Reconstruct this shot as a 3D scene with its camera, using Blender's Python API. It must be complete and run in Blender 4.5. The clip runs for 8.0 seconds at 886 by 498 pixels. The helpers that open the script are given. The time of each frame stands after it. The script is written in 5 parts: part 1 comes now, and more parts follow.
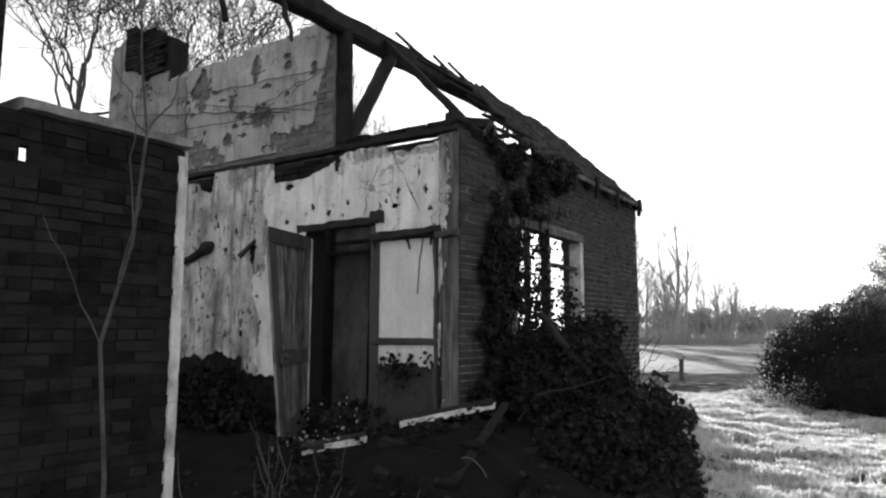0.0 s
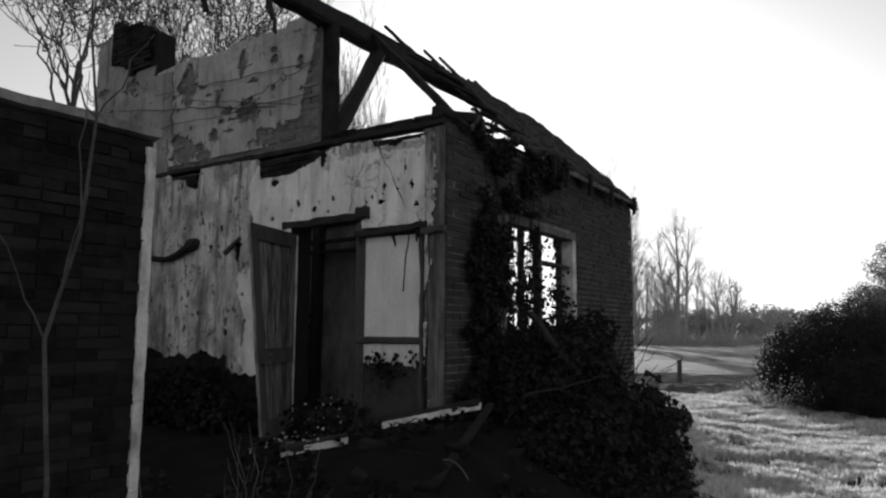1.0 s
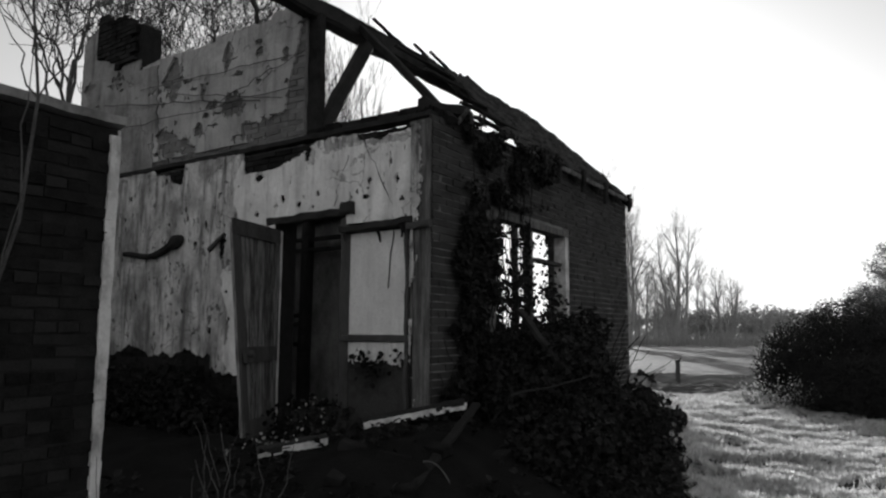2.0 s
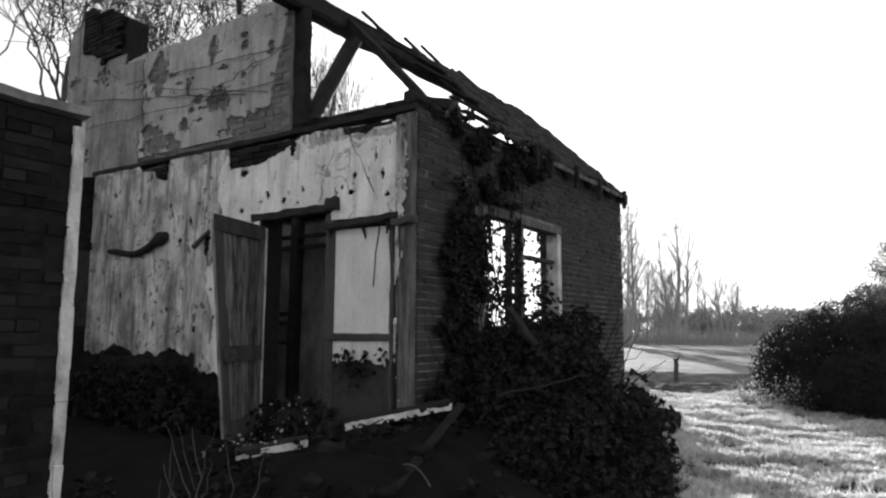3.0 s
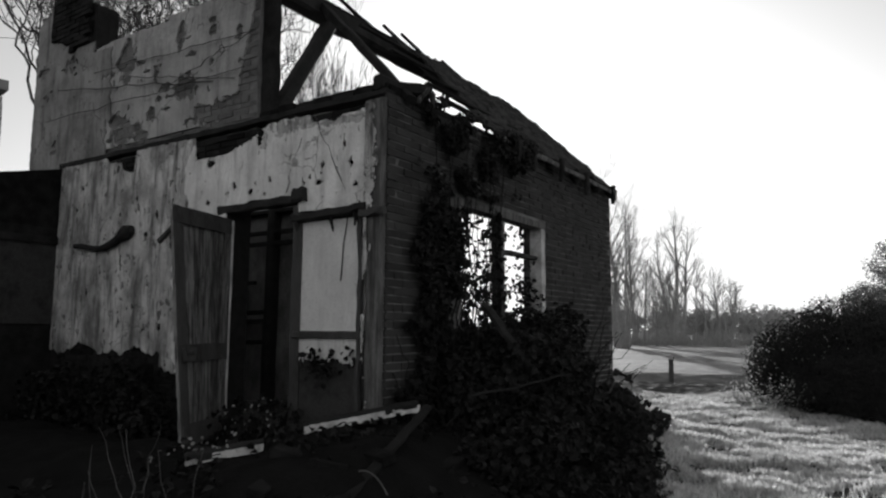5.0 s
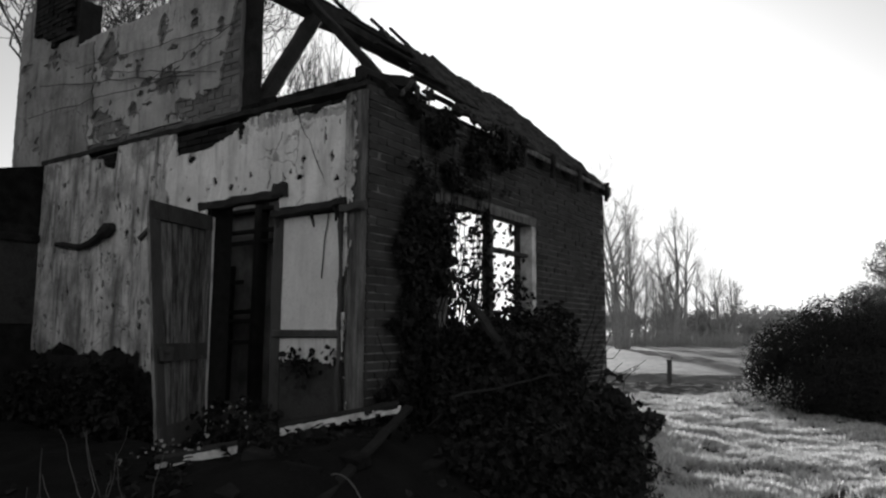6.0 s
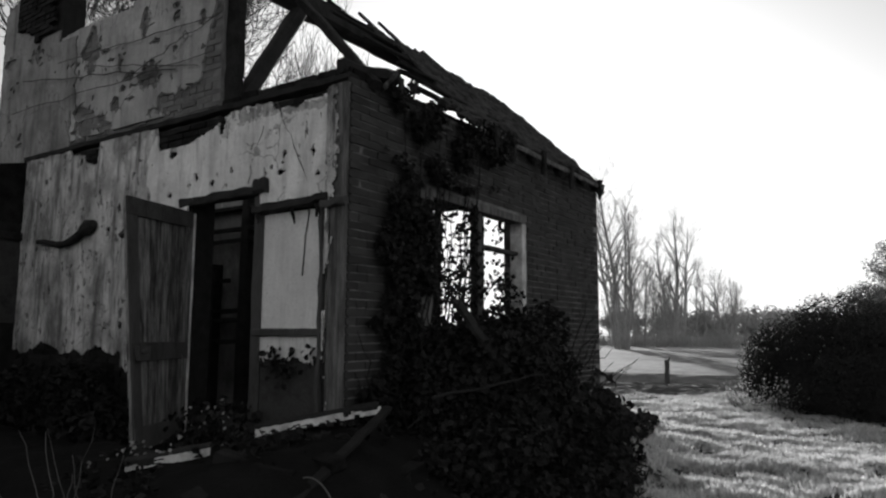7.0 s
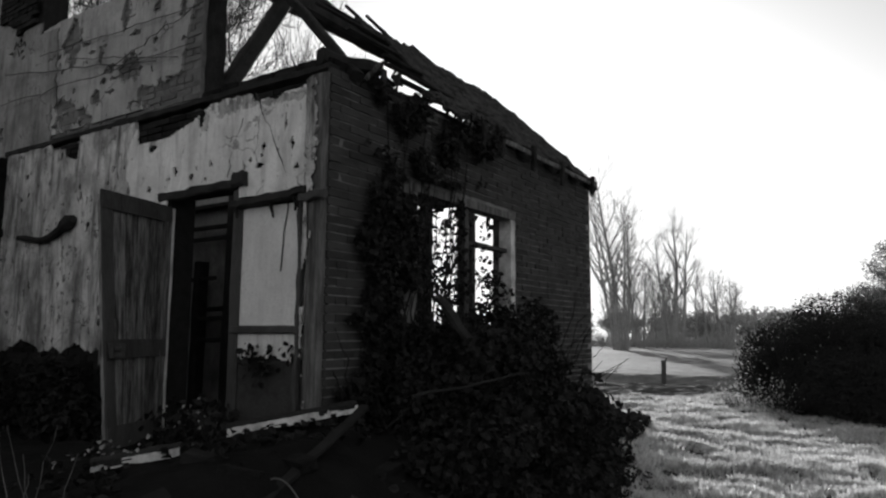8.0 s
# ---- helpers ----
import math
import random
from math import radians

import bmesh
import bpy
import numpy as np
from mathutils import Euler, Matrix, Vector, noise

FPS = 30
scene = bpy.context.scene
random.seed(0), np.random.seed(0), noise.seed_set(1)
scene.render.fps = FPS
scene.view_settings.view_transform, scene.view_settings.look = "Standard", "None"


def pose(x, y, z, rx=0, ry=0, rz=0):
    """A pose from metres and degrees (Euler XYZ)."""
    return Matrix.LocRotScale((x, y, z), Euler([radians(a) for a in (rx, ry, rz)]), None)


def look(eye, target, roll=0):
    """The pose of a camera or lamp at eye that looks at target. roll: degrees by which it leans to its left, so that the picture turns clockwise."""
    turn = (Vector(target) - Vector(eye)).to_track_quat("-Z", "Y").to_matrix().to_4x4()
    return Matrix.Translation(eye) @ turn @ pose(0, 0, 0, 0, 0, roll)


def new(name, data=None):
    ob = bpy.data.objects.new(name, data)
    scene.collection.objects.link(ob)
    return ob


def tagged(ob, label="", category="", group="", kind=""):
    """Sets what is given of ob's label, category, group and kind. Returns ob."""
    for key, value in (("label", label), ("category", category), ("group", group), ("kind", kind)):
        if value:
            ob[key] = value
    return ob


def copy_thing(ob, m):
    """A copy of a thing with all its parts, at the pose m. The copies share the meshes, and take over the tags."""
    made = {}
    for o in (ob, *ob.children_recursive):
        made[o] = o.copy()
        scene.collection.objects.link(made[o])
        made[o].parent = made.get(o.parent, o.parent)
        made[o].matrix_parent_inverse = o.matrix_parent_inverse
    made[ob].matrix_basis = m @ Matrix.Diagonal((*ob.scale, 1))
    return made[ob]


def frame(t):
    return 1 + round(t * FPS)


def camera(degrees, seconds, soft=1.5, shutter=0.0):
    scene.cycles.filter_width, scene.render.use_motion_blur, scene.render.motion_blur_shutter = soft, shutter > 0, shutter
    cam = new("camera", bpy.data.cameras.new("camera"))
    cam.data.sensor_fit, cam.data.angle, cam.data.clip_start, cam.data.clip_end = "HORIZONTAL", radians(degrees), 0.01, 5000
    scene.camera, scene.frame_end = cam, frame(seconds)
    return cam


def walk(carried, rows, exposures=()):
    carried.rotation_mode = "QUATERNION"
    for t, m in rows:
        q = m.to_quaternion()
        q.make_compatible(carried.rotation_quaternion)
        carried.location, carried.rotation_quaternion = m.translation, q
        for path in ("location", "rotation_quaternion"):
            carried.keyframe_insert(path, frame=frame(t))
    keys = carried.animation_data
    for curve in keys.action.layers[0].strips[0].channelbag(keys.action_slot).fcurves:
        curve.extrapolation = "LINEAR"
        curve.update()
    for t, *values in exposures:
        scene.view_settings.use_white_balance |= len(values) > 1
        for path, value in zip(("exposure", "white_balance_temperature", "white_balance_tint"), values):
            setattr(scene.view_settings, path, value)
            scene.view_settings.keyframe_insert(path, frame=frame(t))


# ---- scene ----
cam = camera(65.8, 8.0, 2.3)
PATH = [
    (0, (2.928, -4.699, 1.006), (1.837, -3.038, 1.238), 0.2),
    (0.5, (2.942, -4.606, 0.994), (1.849, -2.947, 1.227), 0.2),
    (1, (2.952, -4.522, 0.99), (1.86, -2.863, 1.224), 0.3),
    (1.5, (2.962, -4.427, 0.977), (1.868, -2.769, 1.213), 0.2),
    (2, (2.969, -4.334, 0.968), (1.875, -2.676, 1.204), 0.3),
    (3.5, (3.002, -4.076, 0.972), (1.905, -2.419, 1.202), 0.3),
    (4, (3.004, -3.982, 0.954), (1.907, -2.326, 1.189), 0.3),
    (4.5, (3.004, -3.901, 0.952), (1.91, -2.243, 1.186), 0.4),
    (6, (3.033, -3.625, 0.926), (1.937, -1.969, 1.164), 0.3),
    (6.5, (3.048, -3.542, 0.924), (1.951, -1.887, 1.164), 0.3),
    (7, (3.063, -3.456, 0.915), (1.966, -1.801, 1.154), 0.3),
    (7.5, (3.08, -3.369, 0.904), (1.982, -1.714, 1.144), 0.3),
    (8, (3.095, -3.283, 0.893), (1.998, -1.628, 1.134), 0.4),
]
EXPOSURES = [(0, 0.95), (0.4, 0.75), (0.8, 0.0), (2.0, 0.0), (3.3, 0.9), (3.8, 0.7), (4.3, 0.2), (4.7, 0.0), (8, 0.0)]
walk(cam, [(t, look(eye, target, roll)) for t, eye, target, roll in PATH], EXPOSURES)

# ---- light: low winter sun behind the house, clear sky ----
SUN_WAY = Vector((-0.44, 0.885, 0.14)).normalized()
SUN_EL = math.asin(SUN_WAY.z)
SUN_AZ = math.atan2(SUN_WAY.x, SUN_WAY.y)

world = bpy.data.worlds.new("winter_sky")
scene.world = world
world.use_nodes = True
wn, wl = world.node_tree.nodes, world.node_tree.links
sky = wn.new("ShaderNodeTexSky")
sky.sky_type, sky.sun_disc = "NISHITA", False
sky.sun_elevation, sky.sun_rotation = SUN_EL, SUN_AZ
sky.air_density, sky.dust_density, sky.ozone_density = 1.0, 2.0, 1.0
grey = wn.new("ShaderNodeRGBToBW")
back = wn["Background"]
back.inputs["Strength"].default_value = 0.15
wl.new(sky.outputs[0], grey.inputs[0])
haze = wn.new("ShaderNodeMath")  # thin even mist over the clear sky
haze.operation, haze.inputs[1].default_value = "ADD", 1.15
wl.new(grey.outputs[0], haze.inputs[0])
even = wn.new("ShaderNodeMath")  # the mist evens out the brightest part round the sun
even.operation, even.inputs[1].default_value = "MINIMUM", 7.6
wl.new(haze.outputs[0], even.inputs[0])
wl.new(even.outputs[0], back.inputs["Color"])

sun_data = bpy.data.lights.new("sun", "SUN")
sun_data.energy, sun_data.angle = 5.0, radians(0.6)
sun = new("sun", sun_data)
sun.matrix_world = look(SUN_WAY * 30, (0, 0, 0))

# ---- materials (black-and-white film: all greys) ----


def material(name, dark, light, scale=8.0, rough=0.85, bump=0.3, fine=60.0, spread=0.0, stains=None, stretch=(1, 1, 1)):
    """A grey surface with variation at two scales and relief. spread: how far separate pieces differ."""
    m = bpy.data.materials.new(name)
    m.use_nodes = True
    n, l = m.node_tree.nodes, m.node_tree.links
    b = n["Principled BSDF"]
    mp = n.new("ShaderNodeMapping")
    mp.inputs["Scale"].default_value = stretch
    geo = n.new("ShaderNodeNewGeometry")
    l.new(geo.outputs["Position"], mp.inputs["Vector"])
    big = n.new("ShaderNodeTexNoise")
    big.inputs["Scale"].default_value, big.inputs["Detail"].default_value = scale, 6
    small = n.new("ShaderNodeTexNoise")
    small.inputs["Scale"].default_value, small.inputs["Detail"].default_value = fine, 4
    for t in (big, small):
        l.new(mp.outputs[0], t.inputs["Vector"])
    mix = n.new("ShaderNodeMath")
    mix.operation = "MULTIPLY_ADD"
    mix.inputs[1].default_value, mix.inputs[2].default_value = 0.45, 0.0
    l.new(small.outputs[0], mix.inputs[0])
    add = n.new("ShaderNodeMath")
    add.operation = "MULTIPLY_ADD"
    add.inputs[1].default_value = 0.75
    l.new(big.outputs[0], add.inputs[0])
    l.new(mix.outputs[0], add.inputs[2])
    last = add.outputs[0]
    if spread:
        info = n.new("ShaderNodeObjectInfo")
        per = n.new("ShaderNodeMath")
        per.operation = "ADD"
        l.new(info.outputs["Random"], per.inputs[0])
        l.new(geo.outputs["Random Per Island"], per.inputs[1])
        fr = n.new("ShaderNodeMath")
        fr.operation = "FRACT"
        l.new(per.outputs[0], fr.inputs[0])
        sp = n.new("ShaderNodeMath")
        sp.operation = "MULTIPLY_ADD"
        sp.inputs[1].default_value = spread
        l.new(fr.outputs[0], sp.inputs[0])
        sh = n.new("ShaderNodeMath")
        sh.operation = "SUBTRACT"
        sh.inputs[1].default_value = spread / 2
        l.new(last, sp.inputs[2])
        l.new(sp.outputs[0], sh.inputs[0])
        last = sh.outputs[0]
    ramp = n.new("ShaderNodeValToRGB")
    ramp.color_ramp.elements[0].position, ramp.color_ramp.elements[1].position = 0.35, 0.8
    ramp.color_ramp.elements[0].color = (dark, dark, dark, 1)
    ramp.color_ramp.elements[1].color = (light, light, light, 1)
    l.new(last, ramp.inputs[0])
    colour = ramp.outputs[0]
    if stains:
        tone, size, amount, st = stains
        mp2 = n.new("ShaderNodeMapping")
        mp2.inputs["Scale"].default_value = st
        l.new(geo.outputs["Position"], mp2.inputs["Vector"])
        sn = n.new("ShaderNodeTexNoise")
        sn.inputs["Scale"].default_value, sn.inputs["Detail"].default_value = size, 8
        sn.inputs["Roughness"].default_value = 0.65
        l.new(mp2.outputs[0], sn.inputs["Vector"])
        sr = n.new("ShaderNodeValToRGB")
        sr.color_ramp.elements[0].position, sr.color_ramp.elements[1].position = 0.44, 0.66
        sr.color_ramp.elements[1].color = (amount, amount, amount, 1)
        l.new(sn.outputs[0], sr.inputs[0])
        mx = n.new("ShaderNodeMix")
        mx.data_type = "RGBA"
        l.new(sr.outputs[0], mx.inputs[0])
        l.new(colour, mx.inputs[6])
        mx.inputs[7].default_value = (tone, tone, tone, 1)
        colour = mx.outputs[2]
    l.new(colour, b.inputs["Base Color"])
    b.inputs["Roughness"].default_value = rough
    b.inputs["Specular IOR Level"].default_value = 0.25
    bp = n.new("ShaderNodeBump")
    bp.inputs["Strength"].default_value, bp.inputs["Distance"].default_value = bump, 0.02
    l.new(add.outputs[0], bp.inputs["Height"])
    l.new(bp.outputs[0], b.inputs["Normal"])
    return m


def plaster_material(name, dark, light, stain, streak, under, flake, crack):
    """Old plaster: mottled coat, rain streaks, spots where a coat has flaked to the grey below, and hair cracks."""
    m = bpy.data.materials.new(name)
    m.use_nodes = True
    n, l = m.node_tree.nodes, m.node_tree.links
    b = n["Principled BSDF"]
    geo = n.new("ShaderNodeNewGeometry")

    def field(scale, stretch, detail, rough=0.6):
        mp = n.new("ShaderNodeMapping")
        mp.inputs["Scale"].default_value = stretch
        l.new(geo.outputs["Position"], mp.inputs["Vector"])
        t = n.new("ShaderNodeTexNoise")
        t.inputs["Scale"].default_value, t.inputs["Detail"].default_value, t.inputs["Roughness"].default_value = scale, detail, rough
        l.new(mp.outputs[0], t.inputs["Vector"])
        return t.outputs[0]

    def ramp(src, a, va, c, vc):
        r = n.new("ShaderNodeValToRGB")
        e = r.color_ramp.elements
        e[0].position, e[1].position = a, c
        e[0].color, e[1].color = (va, va, va, 1), (vc, vc, vc, 1)
        l.new(src, r.inputs[0])
        return r.outputs[0]

    def over(colour, mask, tone):
        mx = n.new("ShaderNodeMix")
        mx.data_type = "RGBA"
        l.new(mask, mx.inputs[0])
        l.new(colour, mx.inputs[6])
        mx.inputs[7].default_value = (tone, tone, tone, 1)
        return mx.outputs[2]

    def times(a, c):
        t = n.new("ShaderNodeMath")
        t.operation = "MULTIPLY"
        l.new(a, t.inputs[0])
        l.new(c, t.inputs[1])
        return t.outputs[0]

    grain = field(55, (1, 1, 1), 5)
    colour = ramp(field(2.6, (1, 1, 0.8), 8), 0.36, dark, 0.62, light)
    colour = over(colour, ramp(grain, 0.5, 0.0, 0.72, 0.35), dark * 0.6)
    colour = over(colour, ramp(field(3.4, (2.6, 2.6, 0.35), 7), 0.5, 0.0, 0.68, streak), stain)
    colour = over(colour, ramp(field(15, (2.2, 2.2, 0.3), 4), 0.56, 0.0, 0.68, streak * 0.7), stain * 1.3)
    spots = field(8.5, (1.25, 1.25, 0.85), 9, 0.68)
    peeled = ramp(spots, flake, 0.0, flake + 0.025, 1.0)
    colour = over(colour, peeled, under)
    vor = n.new("ShaderNodeTexVoronoi")
    vor.feature = "DISTANCE_TO_EDGE"
    vor.inputs["Scale"].default_value = 1.7
    bend = n.new("ShaderNodeVectorMath")
    bend.operation = "MULTIPLY_ADD"
    wob = n.new("ShaderNodeTexNoise")
    wob.inputs["Scale"].default_value, wob.inputs["Detail"].default_value = 4.0, 6
    l.new(geo.outputs["Position"], wob.inputs["Vector"])
    l.new(wob.outputs["Color"], bend.inputs[0])
    bend.inputs[1].default_value = (0.35, 0.35, 0.35)
    l.new(geo.outputs["Position"], bend.inputs[2])
    l.new(bend.outputs[0], vor.inputs["Vector"])
    split = times(ramp(vor.outputs["Distance"], 0.004, 1.0, 0.011, 0.0), ramp(field(1.9, (1, 1, 1), 3), 0.5, 0.0, 0.56, crack))
    colour = over(colour, split, 0.07)
    l.new(colour, b.inputs["Base Color"])
    b.inputs["Roughness"].default_value = 0.92
    b.inputs["Specular IOR Level"].default_value = 0.2
    h = n.new("ShaderNodeMath")
    h.operation = "MULTIPLY_ADD"
    h.inputs[1].default_value = -0.8
    l.new(peeled, h.inputs[0])
    l.new(grain, h.inputs[2])
    bp = n.new("ShaderNodeBump")
    bp.inputs["Strength"].default_value, bp.inputs["Distance"].default_value = 0.45, 0.012
    l.new(h.outputs[0], bp.inputs["Height"])
    l.new(bp.outputs[0], b.inputs["Normal"])
    return m


BRICK = material("weathered_brick", 0.1, 0.2, 9, 0.9, 0.5, 90, 0.3)
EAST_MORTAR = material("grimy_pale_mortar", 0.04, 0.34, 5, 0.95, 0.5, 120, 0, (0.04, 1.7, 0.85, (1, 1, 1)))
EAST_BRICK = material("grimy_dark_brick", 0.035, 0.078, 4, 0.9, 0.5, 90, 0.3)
MORTAR = material("old_mortar", 0.12, 0.26, 14, 0.95, 0.5, 120)
# soot on the chimney; elsewhere the near-black tone deepens the walls' shade
DARK_BRICK = material("soot_and_shade_brick", 0.008, 0.03, 9, 0.95, 0.5, 90, 0.35)
DARK_MORTAR = material("soot_and_shade_mortar", 0.008, 0.022, 14, 0.95, 0.5, 120)
PLASTER = plaster_material("peeling_white_plaster", 0.64, 0.93, 0.34, 0.55, 0.3, 0.65, 0.6)
GRIMY_PLASTER = plaster_material("grimy_streaked_plaster", 0.22, 0.74, 0.1, 1.0, 0.15, 0.585, 0.5)
PANEL = plaster_material("whitewashed_panel", 0.68, 0.86, 0.5, 0.3, 0.42, 0.68, 0.3)
RENDER_GREY = material("bare_grey_render", 0.03, 0.08, 5, 0.9, 0.3, 60, 0, (0.012, 5.0, 0.8, (1, 1, 1)))
DARK_WOOD = material("near_black_wood", 0.006, 0.02, 8, 0.9, 0.4, 70)
GABLE_PLASTER = plaster_material("stained_gable_plaster", 0.33, 0.5, 0.17, 0.6, 0.15, 0.665, 0.9)
TIMBER = material("weathered_dark_timber", 0.03, 0.09, 6, 0.85, 0.5, 80, 0.3, None, (1, 1, 0.2))
BEAM = material("charred_roof_timber", 0.014, 0.045, 6, 0.9, 0.6, 60, 0.3)
PAINTED = material("peeling_painted_wood", 0.035, 0.34, 14, 0.8, 0.6, 90, 0.5, (0.014, 3.2, 0.97, (7, 7, 0.9)), (4, 4, 0.35))
WHITE_EDGE = material("chipped_white_paint", 0.55, 0.8, 8, 0.7, 0.3, 60, 0, (0.15, 9.0, 0.7, (1, 1, 0.7)))
ROOFING = material("rotten_mossy_roofing", 0.015, 0.05, 7, 0.95, 0.8, 50, 0.4)
# earth colour lowered to carry part of the shade round the house
EARTH = material("shade_dark_earth", 0.005, 0.014, 5, 1.0, 0.8, 50)
LAWN = material("frosty_lawn_soil", 0.04, 0.2, 2.2, 0.95, 0.9, 25)
# turf dark enough to read as shadow in the lawn's hollows
TURF = material("shade_dark_turf", 0.025, 0.085, 3.0, 0.95, 0.9, 40)
GRASS = material("frosted_grass_blade", 0.42, 0.85, 1.2, 0.5, 0.1, 30, 0.5)
IVY = material("dark_glossy_ivy_leaf", 0.009, 0.03, 6, 0.55, 0.1, 40, 0.7)
# pale tone stands in for sun glints on frosted leaves
GLINT_LEAF = material("frost_glint_leaf", 0.2, 0.5, 6, 0.5, 0.1, 40, 0.6)
STEM = material("grey_bramble_stem", 0.04, 0.12, 10, 0.8, 0.3, 80, 0.3)
DRY_STEM = material("dry_pale_weed_stem", 0.05, 0.14, 10, 0.8, 0.2, 80, 0.3)
BARK = material("dark_tree_bark", 0.035, 0.1, 6, 0.9, 0.5, 40, 0.2)
# far bark painted pale to stand in for the mist
HAZE_BARK = material("hazed_far_bark", 0.24, 0.42, 3, 0.9, 0.2, 10, 0.2)
# needles paler than the hedge, haze put into their colour
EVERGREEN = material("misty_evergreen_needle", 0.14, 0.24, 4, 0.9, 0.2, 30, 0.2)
HEDGE = material("dark_hedge_twig", 0.016, 0.04, 4, 0.9, 0.2, 30, 0.25)
INNER_PLASTER = material("dirty_inner_plaster", 0.2, 0.42, 2, 0.9, 0.3, 40, 0, (0.08, 3.0, 0.8, (1, 1, 0.6)))
SOOTY = plaster_material("sooty_chimney_render", 0.17, 0.34, 0.08, 0.7, 0.1, 0.62, 0.8)
POST_PAINT = material("worn_painted_post", 0.045, 0.24, 9, 0.85, 0.5, 80, 0, (0.03, 4.0, 0.85, (5, 5, 0.5)), (3, 3, 0.3))
IRON = material("rusted_iron", 0.03, 0.08, 12, 0.7, 0.4, 90)



def let_through(m, share):
    """Lets light through thin blades and leaves."""
    n, l = m.node_tree.nodes, m.node_tree.links
    b = n["Principled BSDF"]
    tr = n.new("ShaderNodeBsdfTranslucent")
    src = b.inputs["Base Color"].links[0].from_socket
    l.new(src, tr.inputs["Color"])
    mx = n.new("ShaderNodeMixShader")
    mx.inputs[0].default_value = share
    l.new(b.outputs[0], mx.inputs[1])
    l.new(tr.outputs[0], mx.inputs[2])
    l.new(mx.outputs[0], n["Material Output"].inputs["Surface"])


let_through(GRASS, 0.5)
GRASS.node_tree.nodes["Principled BSDF"].inputs["Specular IOR Level"].default_value = 0.5
GRASS.node_tree.nodes["Principled BSDF"].inputs["Roughness"].default_value = 0.45
let_through(HEDGE, 0.08)
let_through(IVY, 0.15)
let_through(GLINT_LEAF, 0.5)


def haze_out(m, share):
    """Stands in for haze over far trees: part of the background shows through."""
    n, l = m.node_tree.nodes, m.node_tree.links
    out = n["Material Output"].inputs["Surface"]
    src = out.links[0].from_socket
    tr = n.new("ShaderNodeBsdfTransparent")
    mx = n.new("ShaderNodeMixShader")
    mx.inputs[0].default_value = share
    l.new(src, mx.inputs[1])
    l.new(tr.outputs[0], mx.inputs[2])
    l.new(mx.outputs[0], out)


haze_out(HAZE_BARK, 0.28)
# see-through share imitates mist in front of the evergreens
haze_out(EVERGREEN, 0.4)
for m in (IVY, EARTH, BEAM, DARK_BRICK, EAST_BRICK):
    m.node_tree.nodes["Principled BSDF"].inputs["Specular IOR Level"].default_value = 0.07

# ---- building helpers ----
rng = random.Random(11)


def mesh_of(name, bm, mat):
    me = bpy.data.meshes.new(name)
    bm.normal_update()
    bm.to_mesh(me)
    bm.free()
    me.materials.append(mat)
    return me


def part(name, bm, mat, parent=None, label=""):
    ob = new(name, mesh_of(name, bm, mat))
    ob.parent = parent
    if label:
        ob["label"] = label
    return ob


def base(name, at, label, category, group="", kind=""):
    return tagged(new(name), label, category, group, kind) if at is None else _placed(name, at, label, category, group, kind)


def _placed(name, at, label, category, group, kind):
    ob = tagged(new(name), label, category, group, kind)
    ob.location = at
    bpy.context.view_layer.update()
    return ob


def add_box(bm, lo, hi, wear=0.0, bevel=0.0, cuts=0):
    """A box from corner to corner, its corners worn at random by up to wear."""
    lo, hi = Vector(lo), Vector(hi)
    sub = bmesh.new()
    bmesh.ops.create_cube(sub, size=1)
    size = hi - lo
    for v in sub.verts:
        v.co = Vector((lo[i] + (v.co[i] + 0.5) * size[i] for i in range(3)))
    if cuts:
        axis = max(range(3), key=lambda i: size[i])
        es = [e for e in sub.edges if abs((e.verts[0].co - e.verts[1].co)[axis]) > size[axis] * 0.9]
        bmesh.ops.subdivide_edges(sub, edges=es, cuts=cuts)
    if bevel:
        bmesh.ops.bevel(sub, geom=sub.edges[:], offset=bevel, segments=1, affect="EDGES")
    if wear:
        for v in sub.verts:
            v.co += Vector((rng.uniform(-wear, wear) for _ in range(3)))
    _merge(bm, sub)


def _merge(bm, sub):
    tmp = bpy.data.meshes.new("tmp")
    sub.to_mesh(tmp)
    sub.free()
    bm.from_mesh(tmp)
    bpy.data.meshes.remove(tmp)


def add_beam(bm, a, b, w, h, wear=0.0, cuts=6, up=(0, 0, 1), taper=1.0):
    """A squared timber from a to b, worn and slightly bent."""
    a, b = Vector(a), Vector(b)
    way = (b - a)
    length = way.length
    way.normalize()
    side = way.cross(Vector(up))
    if side.length < 1e-3:
        side = way.cross(Vector((1, 0, 0)))
    side.normalize()
    top = side.cross(way)
    rings = []
    for i in range(cuts + 2):
        f = i / (cuts + 1)
        k = 1 + (taper - 1) * f
        c = a + way * (length * f) + Vector((rng.uniform(-wear, wear) for _ in range(3)))
        ring = []
        for s, t in ((-1, -0.7), (-0.7, -1), (0.7, -1), (1, -0.7), (1, 0.7), (0.7, 1), (-0.7, 1), (-1, 0.7)):
            ring.append(bm.verts.new(c + side * (s * w * 0.5 * k + rng.uniform(-wear, wear) * 0.6) + top * (t * h * 0.5 * k + rng.uniform(-wear, wear) * 0.6)))
        rings.append(ring)
    for p, q in zip(rings, rings[1:]):
        for i in range(8):
            bm.faces.new((p[i], p[(i + 1) % 8], q[(i + 1) % 8], q[i]))
    bm.faces.new(rings[0][::-1])
    bm.faces.new(rings[-1])


